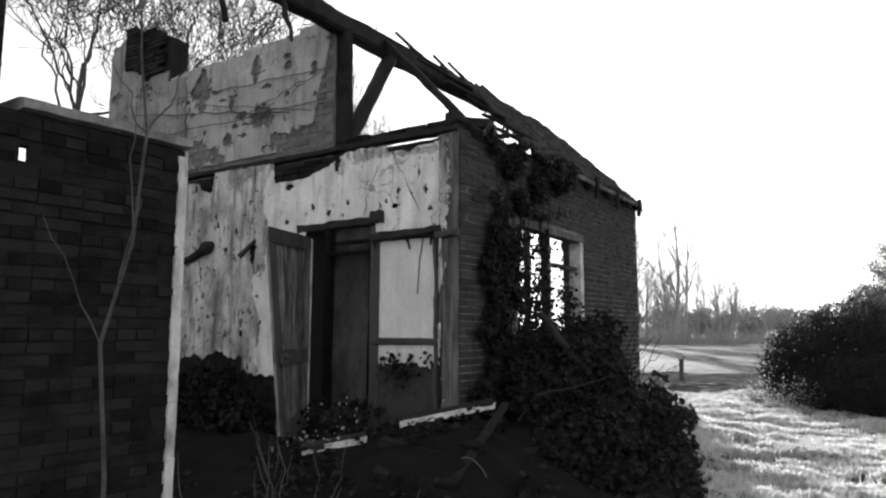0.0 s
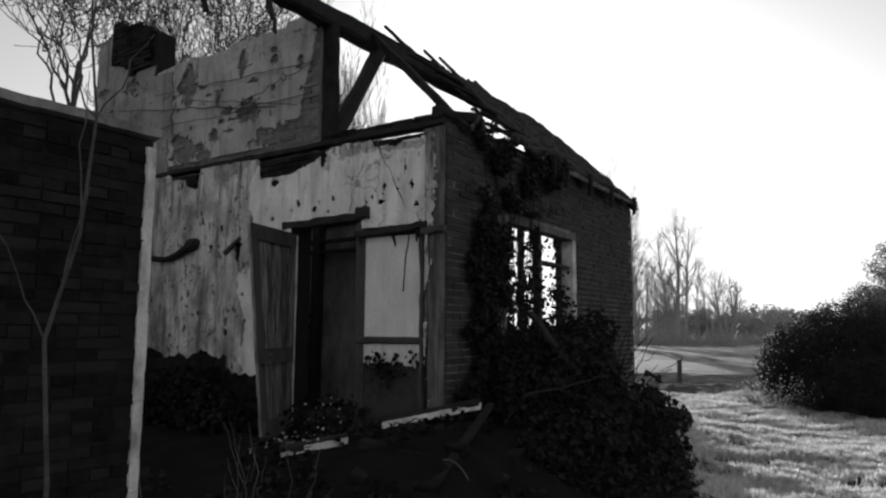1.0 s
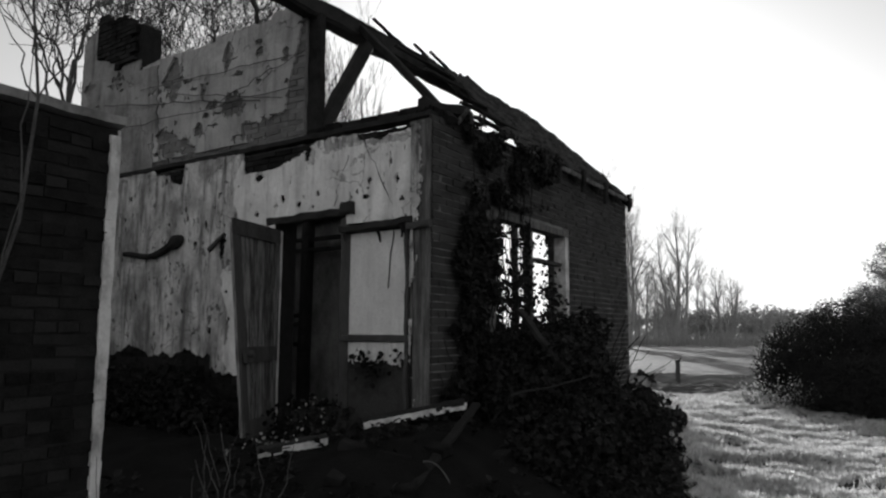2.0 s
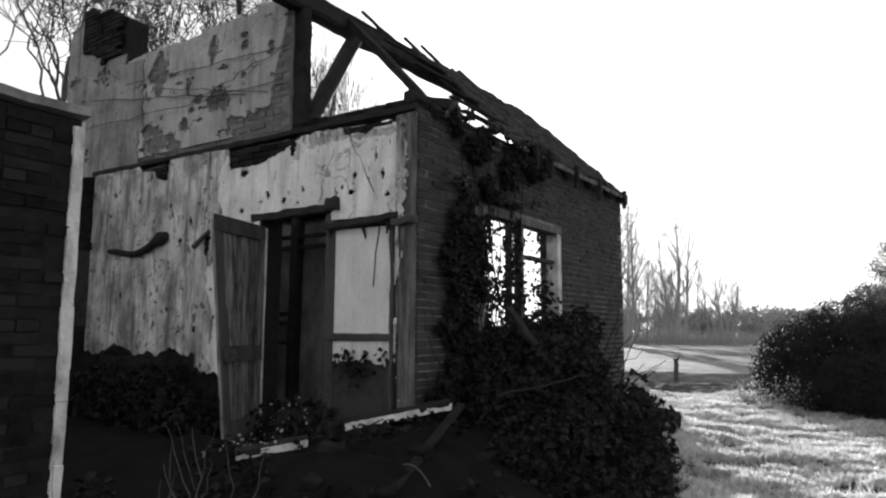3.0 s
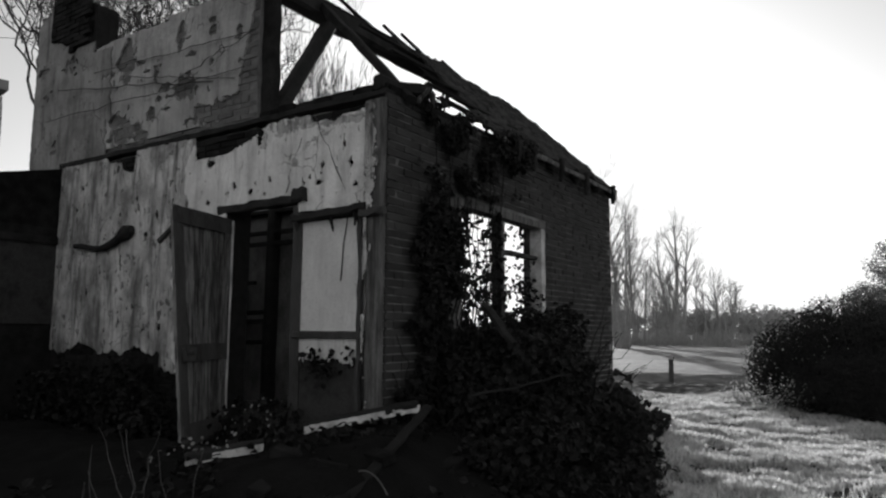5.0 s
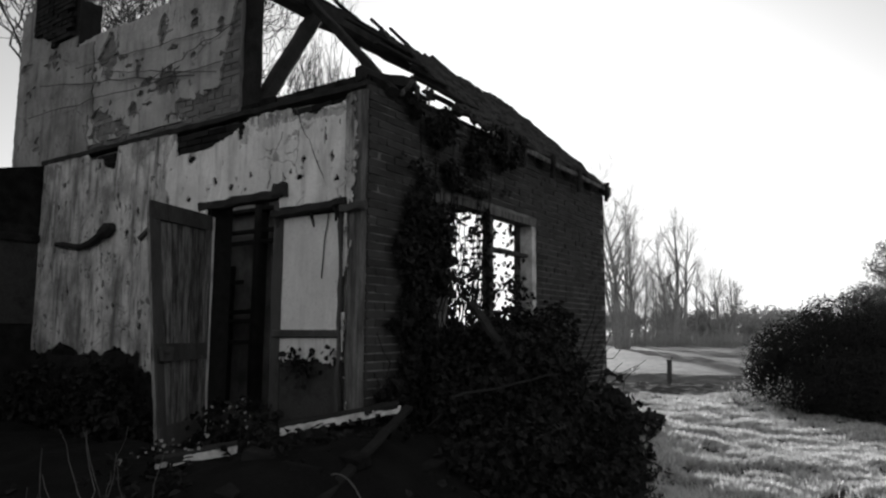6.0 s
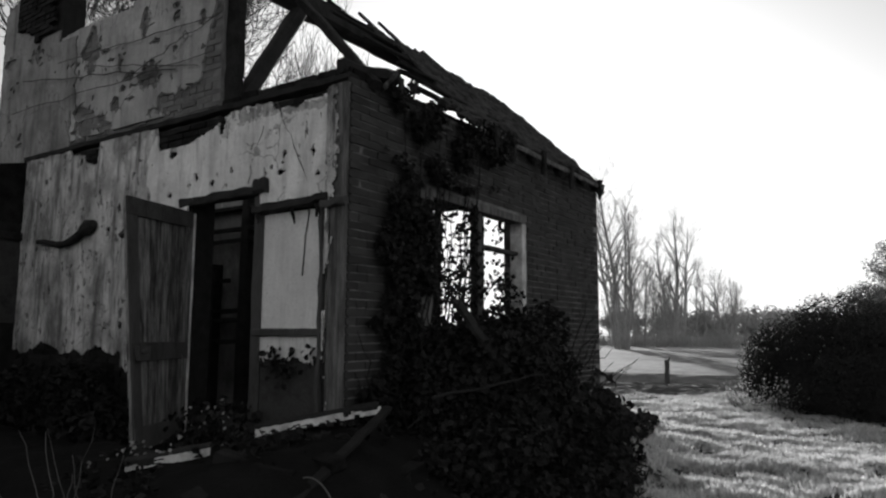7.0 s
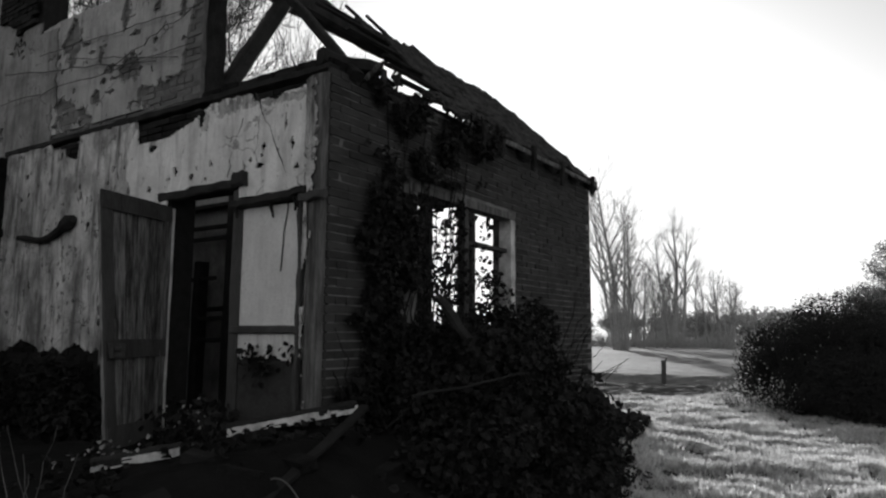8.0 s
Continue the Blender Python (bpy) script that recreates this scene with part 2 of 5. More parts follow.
def add_tube(bm, pts, radii, sides=5):
    """A tube along points, with a radius at each."""
    rings = []
    n = len(pts)
    for i, p in enumerate(pts):
        way = (pts[min(i + 1, n - 1)] - pts[max(i - 1, 0)])
        if way.length < 1e-6:
            way = Vector((0, 0, 1))
        way.normalize()
        s = way.cross(Vector((0.31, 0.17, 0.93)))
        if s.length < 0.05:
            s = way.cross(Vector((1, 0, 0)))
        s.normalize()
        t = s.cross(way)
        rings.append([bm.verts.new(p + (s * math.cos(a) + t * math.sin(a)) * radii[i]) for a in (2 * math.pi * k / sides for k in range(sides))])
    for p, q in zip(rings, rings[1:]):
        for i in range(sides):
            bm.faces.new((p[i], p[(i + 1) % sides], q[(i + 1) % sides], q[i]))
    bm.faces.new(rings[0][::-1])
    bm.faces.new(rings[-1])


def wave(x, y, seed=0.0):
    return noise.noise(Vector((x, y, seed)))

# ---- ground ----


def lie(x, y):
    """Height of the ground: a flat lawn, a ditch, a track and a field; rubble heaped along the house."""
    d = -0.3 * x + 0.954 * y
    z = -0.24 + 0.035 * wave(x * 0.7, y * 0.7) + 0.02 * wave(x * 2.3, y * 2.3, 4.0)
    if d > 12.2:
        z -= 0.62 * max(0.0, min(1.0, (d - 12.2) / 1.6)) - 0.5 * max(0.0, min(1.0, (d - 15.5) / 3.0))
        z -= 0.0035 * max(0.0, d - 19)
        z += min(1.0, max(0.0, (d - 22) / 10)) * 0.14 * wave(x * 0.09, y * 0.2, 7.0)
    near = math.exp(-((max(0.0, x - 0.2) / 0.95) ** 2)) * max(0.0, min(1.0, (5.2 - y) / 1.2)) * max(0.0, min(1.0, (y + 1.9) / 1.2))
    if x < 0.2:
        near *= max(0.0, min(1.0, (x + 5.5) / 0.5))
    front = math.exp(-((y + 0.3) / 0.75) ** 2) * math.exp(-((x - 0.25) / 0.75) ** 2)
    ivy_bank = math.exp(-((x - 0.35) / 0.6) ** 2) * math.exp(-((y - 2.0) / 1.4) ** 4)
    z += 0.4 * ivy_bank + near * (0.24 + 0.06 * wave(x * 1.7, y * 1.7, 2.0)) + 0.3 * front
    z += 0.16 * max(0.0, min(1.0, (1.6 - x) / 1.2)) * max(0.0, min(1.0, (y + 5.0) / 0.8)) * max(0.0, min(1.0, (-0.4 - y) / 0.7))
    return z


def tussock(x, y):
    """Small lumps of the lawn."""
    u, v = 0.96 * x + 0.28 * y, 0.96 * y - 0.28 * x
    long = wave(u * 1.5 + 0.6 * wave(x * 2, y * 2, 5.0), v * 4.2, 11.0)
    return 0.06 * (abs(long) ** 0.7) * (1 if long > 0 else -1) + 0.045 * wave(u * 4.5, v * 9, 12.0) + 0.02 * wave(x * 17, y * 19, 13.0)


def ground():
    bm = bmesh.new()
    xs = [-900, -400, -200, -120, -80, -60, -45] + [-34 + i * 1.0 for i in range(26)] + [-8 + i * 0.125 for i in range(41)] + [-2.8 + i * 0.08 for i in range(120)] + [7 + i for i in range(9)] + [20, 30, 45, 70, 120, 250, 900]
    ys = [-600, -200, -80, -40, -20, -12] + [-8 + i * 0.25 for i in range(12)] + [-5 + i * 0.125 for i in range(40)] + [i * 0.08 for i in range(162)] + [13 + i * 0.2 for i in range(45)] + [22.2 + i * 0.7 for i in range(28)] + [42, 46, 50, 56, 62, 70, 80, 95, 120, 160, 250, 450, 900]
    grid = [[bm.verts.new((x, y, lie(x, y) + (tussock(x, y) if -3 < x < 8 and -1 < y < 13 else 0))) for x in xs] for y in ys]
    for r, s in zip(grid, grid[1:]):
        for i in range(len(xs) - 1):
            f = bm.faces.new((r[i], r[i + 1], s[i + 1], s[i]))
            f.smooth = True
            c = f.calc_center_median()
            f.material_index = 1 if -3 < c.x < 8 and -1 < c.y < 12.6 else 0
    ob = part("ground", bm, LAWN)
    ob.data.materials.append(TURF)
    tagged(ob, "frosty winter lawn and field running to the horizon", "ground", "", "structure")
    # bare earth round the ruin, toned near black to deepen the house's shadow
    bm = bmesh.new()
    step = 0.09
    verts = {}

    def at(i, j):
        if (i, j) not in verts:
            x, y = -5.4 + i * step, -5.2 + j * step
            verts[i, j] = bm.verts.new((x, y, max(lie(x, y), lie(x, y) + tussock(x, y)) + 0.03 + 0.02 * wave(x * 9, y * 9, 3.0)))
        return verts[i, j]

    for i in range(88):
        for j in range(112):
            x, y = -5.4 + i * step, -5.2 + j * step
            far = 1.8 + 0.25 * wave(x * 1.5, y * 1.5, 4.0) + 0.15 * wave(x * 6, y * 6, 5.0) - max(0.0, y - 0.5) * 0.32
            if x < far and not (x < -0.2 and y > 0.1) and y < 4.9:
                bm.faces.new((at(i, j), at(i + 1, j), at(i + 1, j + 1), at(i, j + 1))).smooth = True
    tagged(part("earth_bed", bm, EARTH), "bare earth and rubble round the ruin, toned near black for the shade", "ground", "", "structure")


ground()

# ---- masonry ----
COURSE, LENGTH, JOINT = 0.054, 0.2, 0.009


def brick_mesh(name, w, h, d, mat):
    bm = bmesh.new()
    add_box(bm, (-w / 2, -d / 2, -h / 2), (w / 2, d / 2, h / 2), 0.003)
    return mesh_of(name, bm, mat)


def brick_face(parent, frame_m, u0, u1, v0, v1, keep, mat, single, seed=3, course=COURSE, head=JOINT, joint=JOINT):
    """Courses of bricks on a face. frame_m takes (u, out, v) to the world. Bricks for which single() holds are parts of their own; the rest is joined."""
    r = random.Random(seed)
    h = course - joint
    meshes = [brick_mesh("brick", LENGTH - head, h, 0.03, mat) for _ in range(3)]
    halves = [brick_mesh("brick", LENGTH / 2 - head, h, 0.03, mat) for _ in range(2)]
    rest = bmesh.new()
    count = 0
    rows = int((v1 - v0) / course)
    for j in range(rows):
        v = v0 + (j + 0.5) * course
        head_course = j % 4 == 3
        cut = not head_course and j % 2
        u = u0
        while u < u1:
            short = head_course or cut and u == u0
            width = LENGTH / 2 if short else LENGTH
            c = u + width / 2
            if u + width <= u1 + 0.01 and keep(c, v):
                out = r.uniform(-0.006, 0.005)
                m = frame_m @ Matrix.Translation((c, out, v)) @ Euler((r.uniform(-0.02, 0.02), r.uniform(-0.012, 0.012), r.uniform(-0.02, 0.02))).to_matrix().to_4x4()
                me = r.choice(halves if short else meshes)
                if single(c, v) and count < 300:
                    ob = new("brick", me)
                    ob.parent = parent
                    ob.matrix_world = m
                    count += 1
                else:
                    k = len(rest.verts)
                    rest.from_mesh(me)
                    rest.verts.ensure_lookup_table()
                    for vert in rest.verts[k:]:
                        vert.co = m @ vert.co
            u += width
    if len(rest.verts):
        tagged(part("brickwork", rest, mat, parent), "", "", "", "stuff")
    else:
        rest.free()


def sheet(name, mat, parent, frame_m, u0, u1, v0, v1, cell, keep, depth, label="", rough=0.004):
    """A crust of plaster with ragged edges: kept cells of a grid, with real thickness."""
    bm = bmesh.new()
    nu, nv = int((u1 - u0) / cell), int((v1 - v0) / cell)
    verts = {}

    def vert(i, j):
        if (i, j) not in verts:
            u, v = u0 + i * cell, v0 + j * cell
            du, dv = wave(u * 31, v * 31, 1.0) * cell * 0.55, wave(u * 31, v * 31, 9.0) * cell * 0.55
            out = rough * (wave(u * 5, v * 5, 3.0) * 1.5 + wave(u * 19, v * 19, 5.0))
            verts[i, j] = bm.verts.new(frame_m @ Vector((u + du, out - depth, v + dv)))
        return verts[i, j]

    for i in range(nu):
        for j in range(nv):
            if keep(u0 + (i + 0.5) * cell, v0 + (j + 0.5) * cell):
                bm.faces.new((vert(i, j), vert(i + 1, j), vert(i + 1, j + 1), vert(i, j + 1)))
    bm.normal_update()
    back = frame_m.to_3x3() @ Vector((0, depth, 0))
    rim = [e for e in bm.edges if e.is_boundary]
    made = bmesh.ops.extrude_edge_only(bm, edges=rim)
    for g in made["geom"]:
        if isinstance(g, bmesh.types.BMVert):
            g.co += back
    bmesh.ops.recalc_face_normals(bm, faces=bm.faces[:])
    return part(name, bm, mat, parent, label)


def profile(x, table):
    """Value at x of a broken line."""
    for (a, p), (b, q) in zip(table, table[1:]):
        if a <= x <= b:
            return p + (q - p) * (x - a) / (b - a)
    return table[0][1] if x < table[0][0] else table[-1][1]


def near_blob(x, z, blobs, seed):
    """Whether a place lies in one of the ragged patches (x, z, half width, half height)."""
    for cx, cz, a, b in blobs:
        q = ((x - cx) / a) ** 2 + ((z - cz) / b) ** 2
        if q < 1 + 1.0 * wave(x * 6, z * 6, seed) + 0.8 * wave(x * 17, z * 17, seed + 1) + 0.6 * wave(x * 48, z * 48, seed + 2):
            return True
    return False


SOUTH = Matrix.Identity(4)  # u is x, faces -y
EAST = Matrix(((0, -1, 0, 0), (1, 0, 0, 0), (0, 0, 1, 0), (0, 0, 0, 1)))  # u is y, faces +x

DOOR_L, DOOR_R, DOOR_T = -1.70, -0.88, 1.92
GABLE_TOP = [(-4.1, 3.93), (-3.6, 3.97), (-2.75, 3.95), (-2.73, 4.0), (-1.92, 3.98), (-1.9, 4.03), (-1.62, 4.03), (-1.6, 3.98), (-1.45, 3.96)]


def south_wall():
    wall = tagged(new("wall_south"), "ruined brick front wall with peeling white plaster and doorway", "wall", "", "structure")
    bm = bmesh.new()
    y0, y1 = 0.014, 0.24
    add_box(bm, (-4.45, y0, -0.4), (DOOR_L, y1, 2.62))
    add_box(bm, (DOOR_R, y0 + 0.02, -0.4), (-0.04, y1, 2.62))
    add_box(bm, (DOOR_L, y0, DOOR_T + 0.1), (DOOR_R, y1, 2.62))
    part("wall_core", bm, DARK_MORTAR, wall)
    # gable above the wall plate, broken off short of the corner
    bm = bmesh.new()
    x = -4.06
    while x < -1.46:
        x2 = min(x + 0.118, -1.46)
        add_box(bm, (x, 0.053, 2.62), (x2, 0.27, profile((x + x2) / 2, GABLE_TOP) - 0.01 - 0.02 * rng.random()), 0.004)
        x = x2
    part("gable_core", bm, MORTAR, wall)
    bm = bmesh.new()
    x = -1.40
    while x < -0.05:
        w = rng.uniform(0.1, 0.24)
        if rng.random() < 0.85:
            add_box(bm, (x, 0.03, 2.705), (min(x + w, -0.03), 0.23, 2.705 + rng.choice((0.06, 0.065, 0.07))), 0.006)
        x += w + 0.012
    part("capping_bricks", bm, DARK_BRICK, wall)

    top = [(-4.45, 2.66), (-3.62, 2.66), (-3.58, 2.6), (-3.34, 2.58), (-3.3, 2.47), (-3.12, 2.46), (-3.08, 2.66), (-2.2, 2.66), (-2.16, 2.44), (-1.75, 2.44), (-1.45, 2.52), (-1.3, 2.6), (-1.25, 2.62), (-0.78, 2.63), (-0.74, 2.56), (-0.5, 2.54), (-0.3, 2.58), (-0.1, 2.57)]
    chips = [(-0.62, 2.2, 0.03, 0.03), (-0.33, 2.18, 0.018, 0.04), (-0.55, 2.1, 0.02, 0.02), (-1.2, 2.15, 0.02, 0.03), (-0.75, 2.12, 0.02, 0.02), (-1.95, 2.38, 0.05, 0.04), (-3.0, 2.1, 0.02, 0.05), (-2.7, 2.0, 0.02, 0.04), (-2.45, 1.75, 0.05, 0.1), (-3.2, 1.35, 0.03, 0.05), (-1.7, 2.09, 0.05, 0.012), (-1.63, 2.15, 0.025, 0.035), (-0.64, 2.07, 0.05, 0.02), (-0.4, 2.35, 0.012, 0.07), (-1.42, 2.08, 0.03, 0.025), (-0.28, 2.02, 0.025, 0.02), (-0.47, 2.16, 0.015, 0.015), (-1.33, 2.52, 0.04, 0.07)]
    r = random.Random(61)
    chips += [(-4.35 + 2.6 * r.random() ** 0.8, r.uniform(0.9, 2.55), r.uniform(0.01, 0.035), r.uniform(0.012, 0.05)) for _ in range(16)]
    chips += [(r.uniform(-1.7, -0.25), r.uniform(2.02, 2.5), r.uniform(0.006, 0.014), r.uniform(0.006, 0.02)) for _ in range(9)]

    def plastered(x, z):
        if x > -0.86 and z < 1.86 or DOOR_L - 0.02 < x < DOOR_R + 0.02 and z < DOOR_T + 0.07:
            return False
        if x > -0.165 + 0.012 * wave(z * 9, 0, 2):
            return False
        if z > profile(x, top) + 0.02 * wave(x * 9, 3) + 0.012 * wave(x * 33, 5):
            return False
        low = 0.72 + 0.1 * wave(x * 3.1, 1.5) + 0.05 * wave(x * 13, 2.5) - (0.12 if -2.55 < x < -2.05 else 0)
        if z < low:
            return False
        if near_blob(x, z, chips, 6.0):
            return False
        return wave(x * 14, z * 9, 12.0) + 0.35 * wave(x * 45, z * 45, 14.0) < (0.62 if x > -2.2 else 0.55)

    scraped = [(-0.98, 2.57, 0.3, 0.065), (-2.7, 2.56, 0.34, 0.05), (-1.28, 2.5, 0.06, 0.08), (-2.35, 1.75, 0.1, 0.2), (-1.95, 2.4, 0.05, 0.05), (-0.4, 2.53, 0.22, 0.04)]

    def older(x, z):
        return x <= -2.3 + 0.22 * wave(z * 2.1, 4.4) + 0.06 * wave(z * 9, 6.1) or near_blob(x, z, scraped, 17.0)

    sheet("plaster", PLASTER, wall, SOUTH, -4.45, -0.1, 0.4, 2.7, 0.013, lambda x, z: plastered(x, z) and not older(x, z), 0.016, "peeling whitewashed plaster")
    sheet("grimy_plaster", GRIMY_PLASTER, wall, SOUTH, -4.45, -0.1, 0.4, 2.7, 0.013, lambda x, z: plastered(x, z) and older(x, z), 0.016, "older grey streaked plaster")

    def bare(x, z):
        return not (DOOR_L - 0.1 < x < DOOR_R + 0.1 and z < DOOR_T + 0.12) and not (x > -0.95 and z < 1.9) and (z > profile(x, top) - 0.12 or z < 0.95 or wave(x * 2, z * 2, 5) > 0.1)

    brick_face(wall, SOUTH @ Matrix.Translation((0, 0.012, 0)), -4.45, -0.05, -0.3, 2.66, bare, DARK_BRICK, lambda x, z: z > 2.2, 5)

    gaps = [(-1.9, 2.86, 0.42, 0.13), (-2.43, 3.2, 0.17, 0.13), (-3.42, 2.9, 0.26, 0.14), (-3.55, 3.02, 0.12, 0.1), (-3.1, 2.82, 0.14, 0.05), (-2.06, 3.66, 0.05, 0.05), (-1.7, 3.56, 0.06, 0.07), (-2.54, 3.72, 0.07, 0.14), (-3.42, 3.66, 0.16, 0.2), (-1.53, 3.35, 0.06, 0.25), (-3.85, 3.3, 0.12, 0.2), (-2.75, 3.25, 0.09, 0.05), (-2.95, 3.02, 0.07, 0.08), (-2.9, 3.45, 0.05, 0.1), (-1.6, 3.05, 0.1, 0.16)]
    gaps += [(r.uniform(-3.9, -1.55), r.uniform(2.85, 3.9), r.uniform(0.015, 0.09), r.uniform(0.012, 0.035)) for _ in range(20)]

    def gable_plaster(x, z):
        if z > profile(x, GABLE_TOP) - 0.03 + 0.03 * wave(x * 8, 1) or x > profile(z, [(2.7, -1.75), (3.2, -1.66), (3.85, -1.49), (4.1, -1.47)]) + 0.02 * wave(z * 9, 4) + 0.012 * wave(z * 31, 6) or z < 2.78:
            return False
        if near_blob(x, z, gaps, 22.0):
            return False
        return wave(x * 7, z * 9, 31.0) + 0.4 * wave(x * 25, z * 25, 33.0) < 0.62

    sheet("gable_plaster", GABLE_PLASTER, wall, SOUTH @ Matrix.Translation((0, 0.05, 0)), -4.0, -1.47, 2.76, 4.05, 0.014, gable_plaster, 0.026, "stained grey plaster flaking off the gable")
    brick_face(wall, SOUTH @ Matrix.Translation((0, 0.062, 0)), -3.86, -1.46, 2.74, 3.99, lambda x, z: z < profile(x, GABLE_TOP) - 0.03, BRICK, lambda x, z: False, 8)


south_wall()


def chimney():
    ob = tagged(new("chimney_stack"), "broken brick chimney stack, soot-blackened on one side", "chimney")
    bm = bmesh.new()
    top = [(-5.24, 4.55), (-5.1, 4.62), (-4.95, 4.68), (-4.82, 4.74), (-4.7, 4.68), (-4.3, 4.58), (-4.04, 4.46)]
    rim = [(-5.24, 2.3)] + [(x, z - 0.02 - 0.015 * (k % 2)) for k, (x, z) in enumerate(top)] + [(-4.04, 2.3)]
    front = [bm.verts.new((x, 0.037, z)) for x, z in rim]
    rear = [bm.verts.new((x, 0.27, z)) for x, z in rim]
    bm.faces.new(front)
    bm.faces.new(rear[::-1])
    for k in range(len(rim)):
        bm.faces.new((front[k], rear[k], rear[(k + 1) % len(rim)], front[(k + 1) % len(rim)]))
    bmesh.ops.recalc_face_normals(bm, faces=bm.faces[:])
    part("stack_core", bm, DARK_MORTAR, ob)

    def black(x, z):
        return z > 4.0 + 0.1 * wave(x * 3, 2) + (0.12 if x < -4.55 else 0) and x > -4.87 + 0.08 * wave(z * 4, 8)

    f = SOUTH @ Matrix.Translation((0, 0.045, 0))
    brick_face(ob, f, -5.24, -4.04, 2.3, 4.72, lambda x, z: not black(x, z) and z < profile(x, top) - 0.02, BRICK, lambda x, z: False, 12)
    brick_face(ob, f @ Matrix.Translation((0, -0.05, 0)), -4.9, -4.02, 3.8, 4.72, lambda x, z: black(x, z) and z < profile(x, top) - 0.02, DARK_BRICK, lambda x, z: True, 13)

    def skin(x, z):
        return not black(x, z) and x < -3.72 + 0.3 * wave(z * 2.3, 3.1) + 0.1 * wave(z * 8, 5.2) and z < (profile(x, top) - 0.1 if x < -4.06 else 3.88) and wave(x * 3.5, z * 3.5, 41) + 0.4 * wave(x * 19, z * 19, 43) < 0.48

    sheet("stack_render", SOOTY, ob, SOUTH @ Matrix.Translation((0, 0.03, 0)), -5.24, -3.3, 2.4, 4.6, 0.018, skin, 0.02)


chimney()

WIN = (0.95, 2.64, 0.92, 2.03)


def east_wall():
    wall = tagged(new("wall_east"), "dark weathered brick side wall with an empty window", "wall", "", "structure")
    y0, y1, z0, z1 = WIN
    bm = bmesh.new()
    add_box(bm, (-0.235, 0.03, -0.4), (0.0, y0, 2.66))
    add_box(bm, (-0.235, y1, -0.4), (0.0, 4.64, 2.72))
    add_box(bm, (-0.235, y0, -0.4), (0.0, y1, z0))
    add_box(bm, (-0.235, y0, z1), (0.0, y1, 2.7))
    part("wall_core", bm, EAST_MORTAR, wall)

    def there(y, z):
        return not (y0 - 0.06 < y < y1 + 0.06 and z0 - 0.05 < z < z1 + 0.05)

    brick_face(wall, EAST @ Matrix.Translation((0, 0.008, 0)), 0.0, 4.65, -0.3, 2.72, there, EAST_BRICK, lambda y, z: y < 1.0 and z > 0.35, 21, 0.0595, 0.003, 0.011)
    bm = bmesh.new()
    for k in range(6):
        add_box(bm, (-0.22, 0.05 + k * 0.19, 2.66 + 0.02 * rng.random()), (-0.02, 0.22 + k * 0.19, 2.73 + 0.06 * rng.random()), 0.008)
    part("capping_bricks", bm, DARK_BRICK, wall)


east_wall()


def north_wall():
    wall = tagged(new("wall_north"), "far gable wall of dark brick with an open window", "wall", "", "structure")
    bm = bmesh.new()
    lo, hi = 4.43, 4.64
    x0, x1, z0, z1 = -2.35, -0.8, 1.0, 2.62
    add_box(bm, (-7.5, lo, -0.4), (x0, hi, 2.6))
    add_box(bm, (x1, lo, -0.4), (-0.02, hi, 2.72))
    add_box(bm, (x0, lo, -0.4), (x1, hi, z0))
    add_box(bm, (x0, lo, z1), (x1, hi, 2.72))
    for k in range(13):
        add_box(bm, (-1.5, lo, 2.72 + k * 0.1), (-0.03 - k * 0.107, hi, 2.82 + k * 0.1), 0.004)
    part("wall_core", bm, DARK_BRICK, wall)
    for xa, xb in ((-1.66, -1.58), (x0, x0 + 0.07), (x1 - 0.07, x1)):
        bm = bmesh.new()
        add_box(bm, (xa, lo + 0.05, z0), (xb, lo + 0.13, z1), 0.003)
        part("window_bar", bm, TIMBER, wall)
    bm = bmesh.new()
    add_box(bm, (-7.3, lo - 0.02, 0.0), (-2.5, lo - 0.002, 2.5))
    part("inner_plaster", bm, INNER_PLASTER, wall)


north_wall()


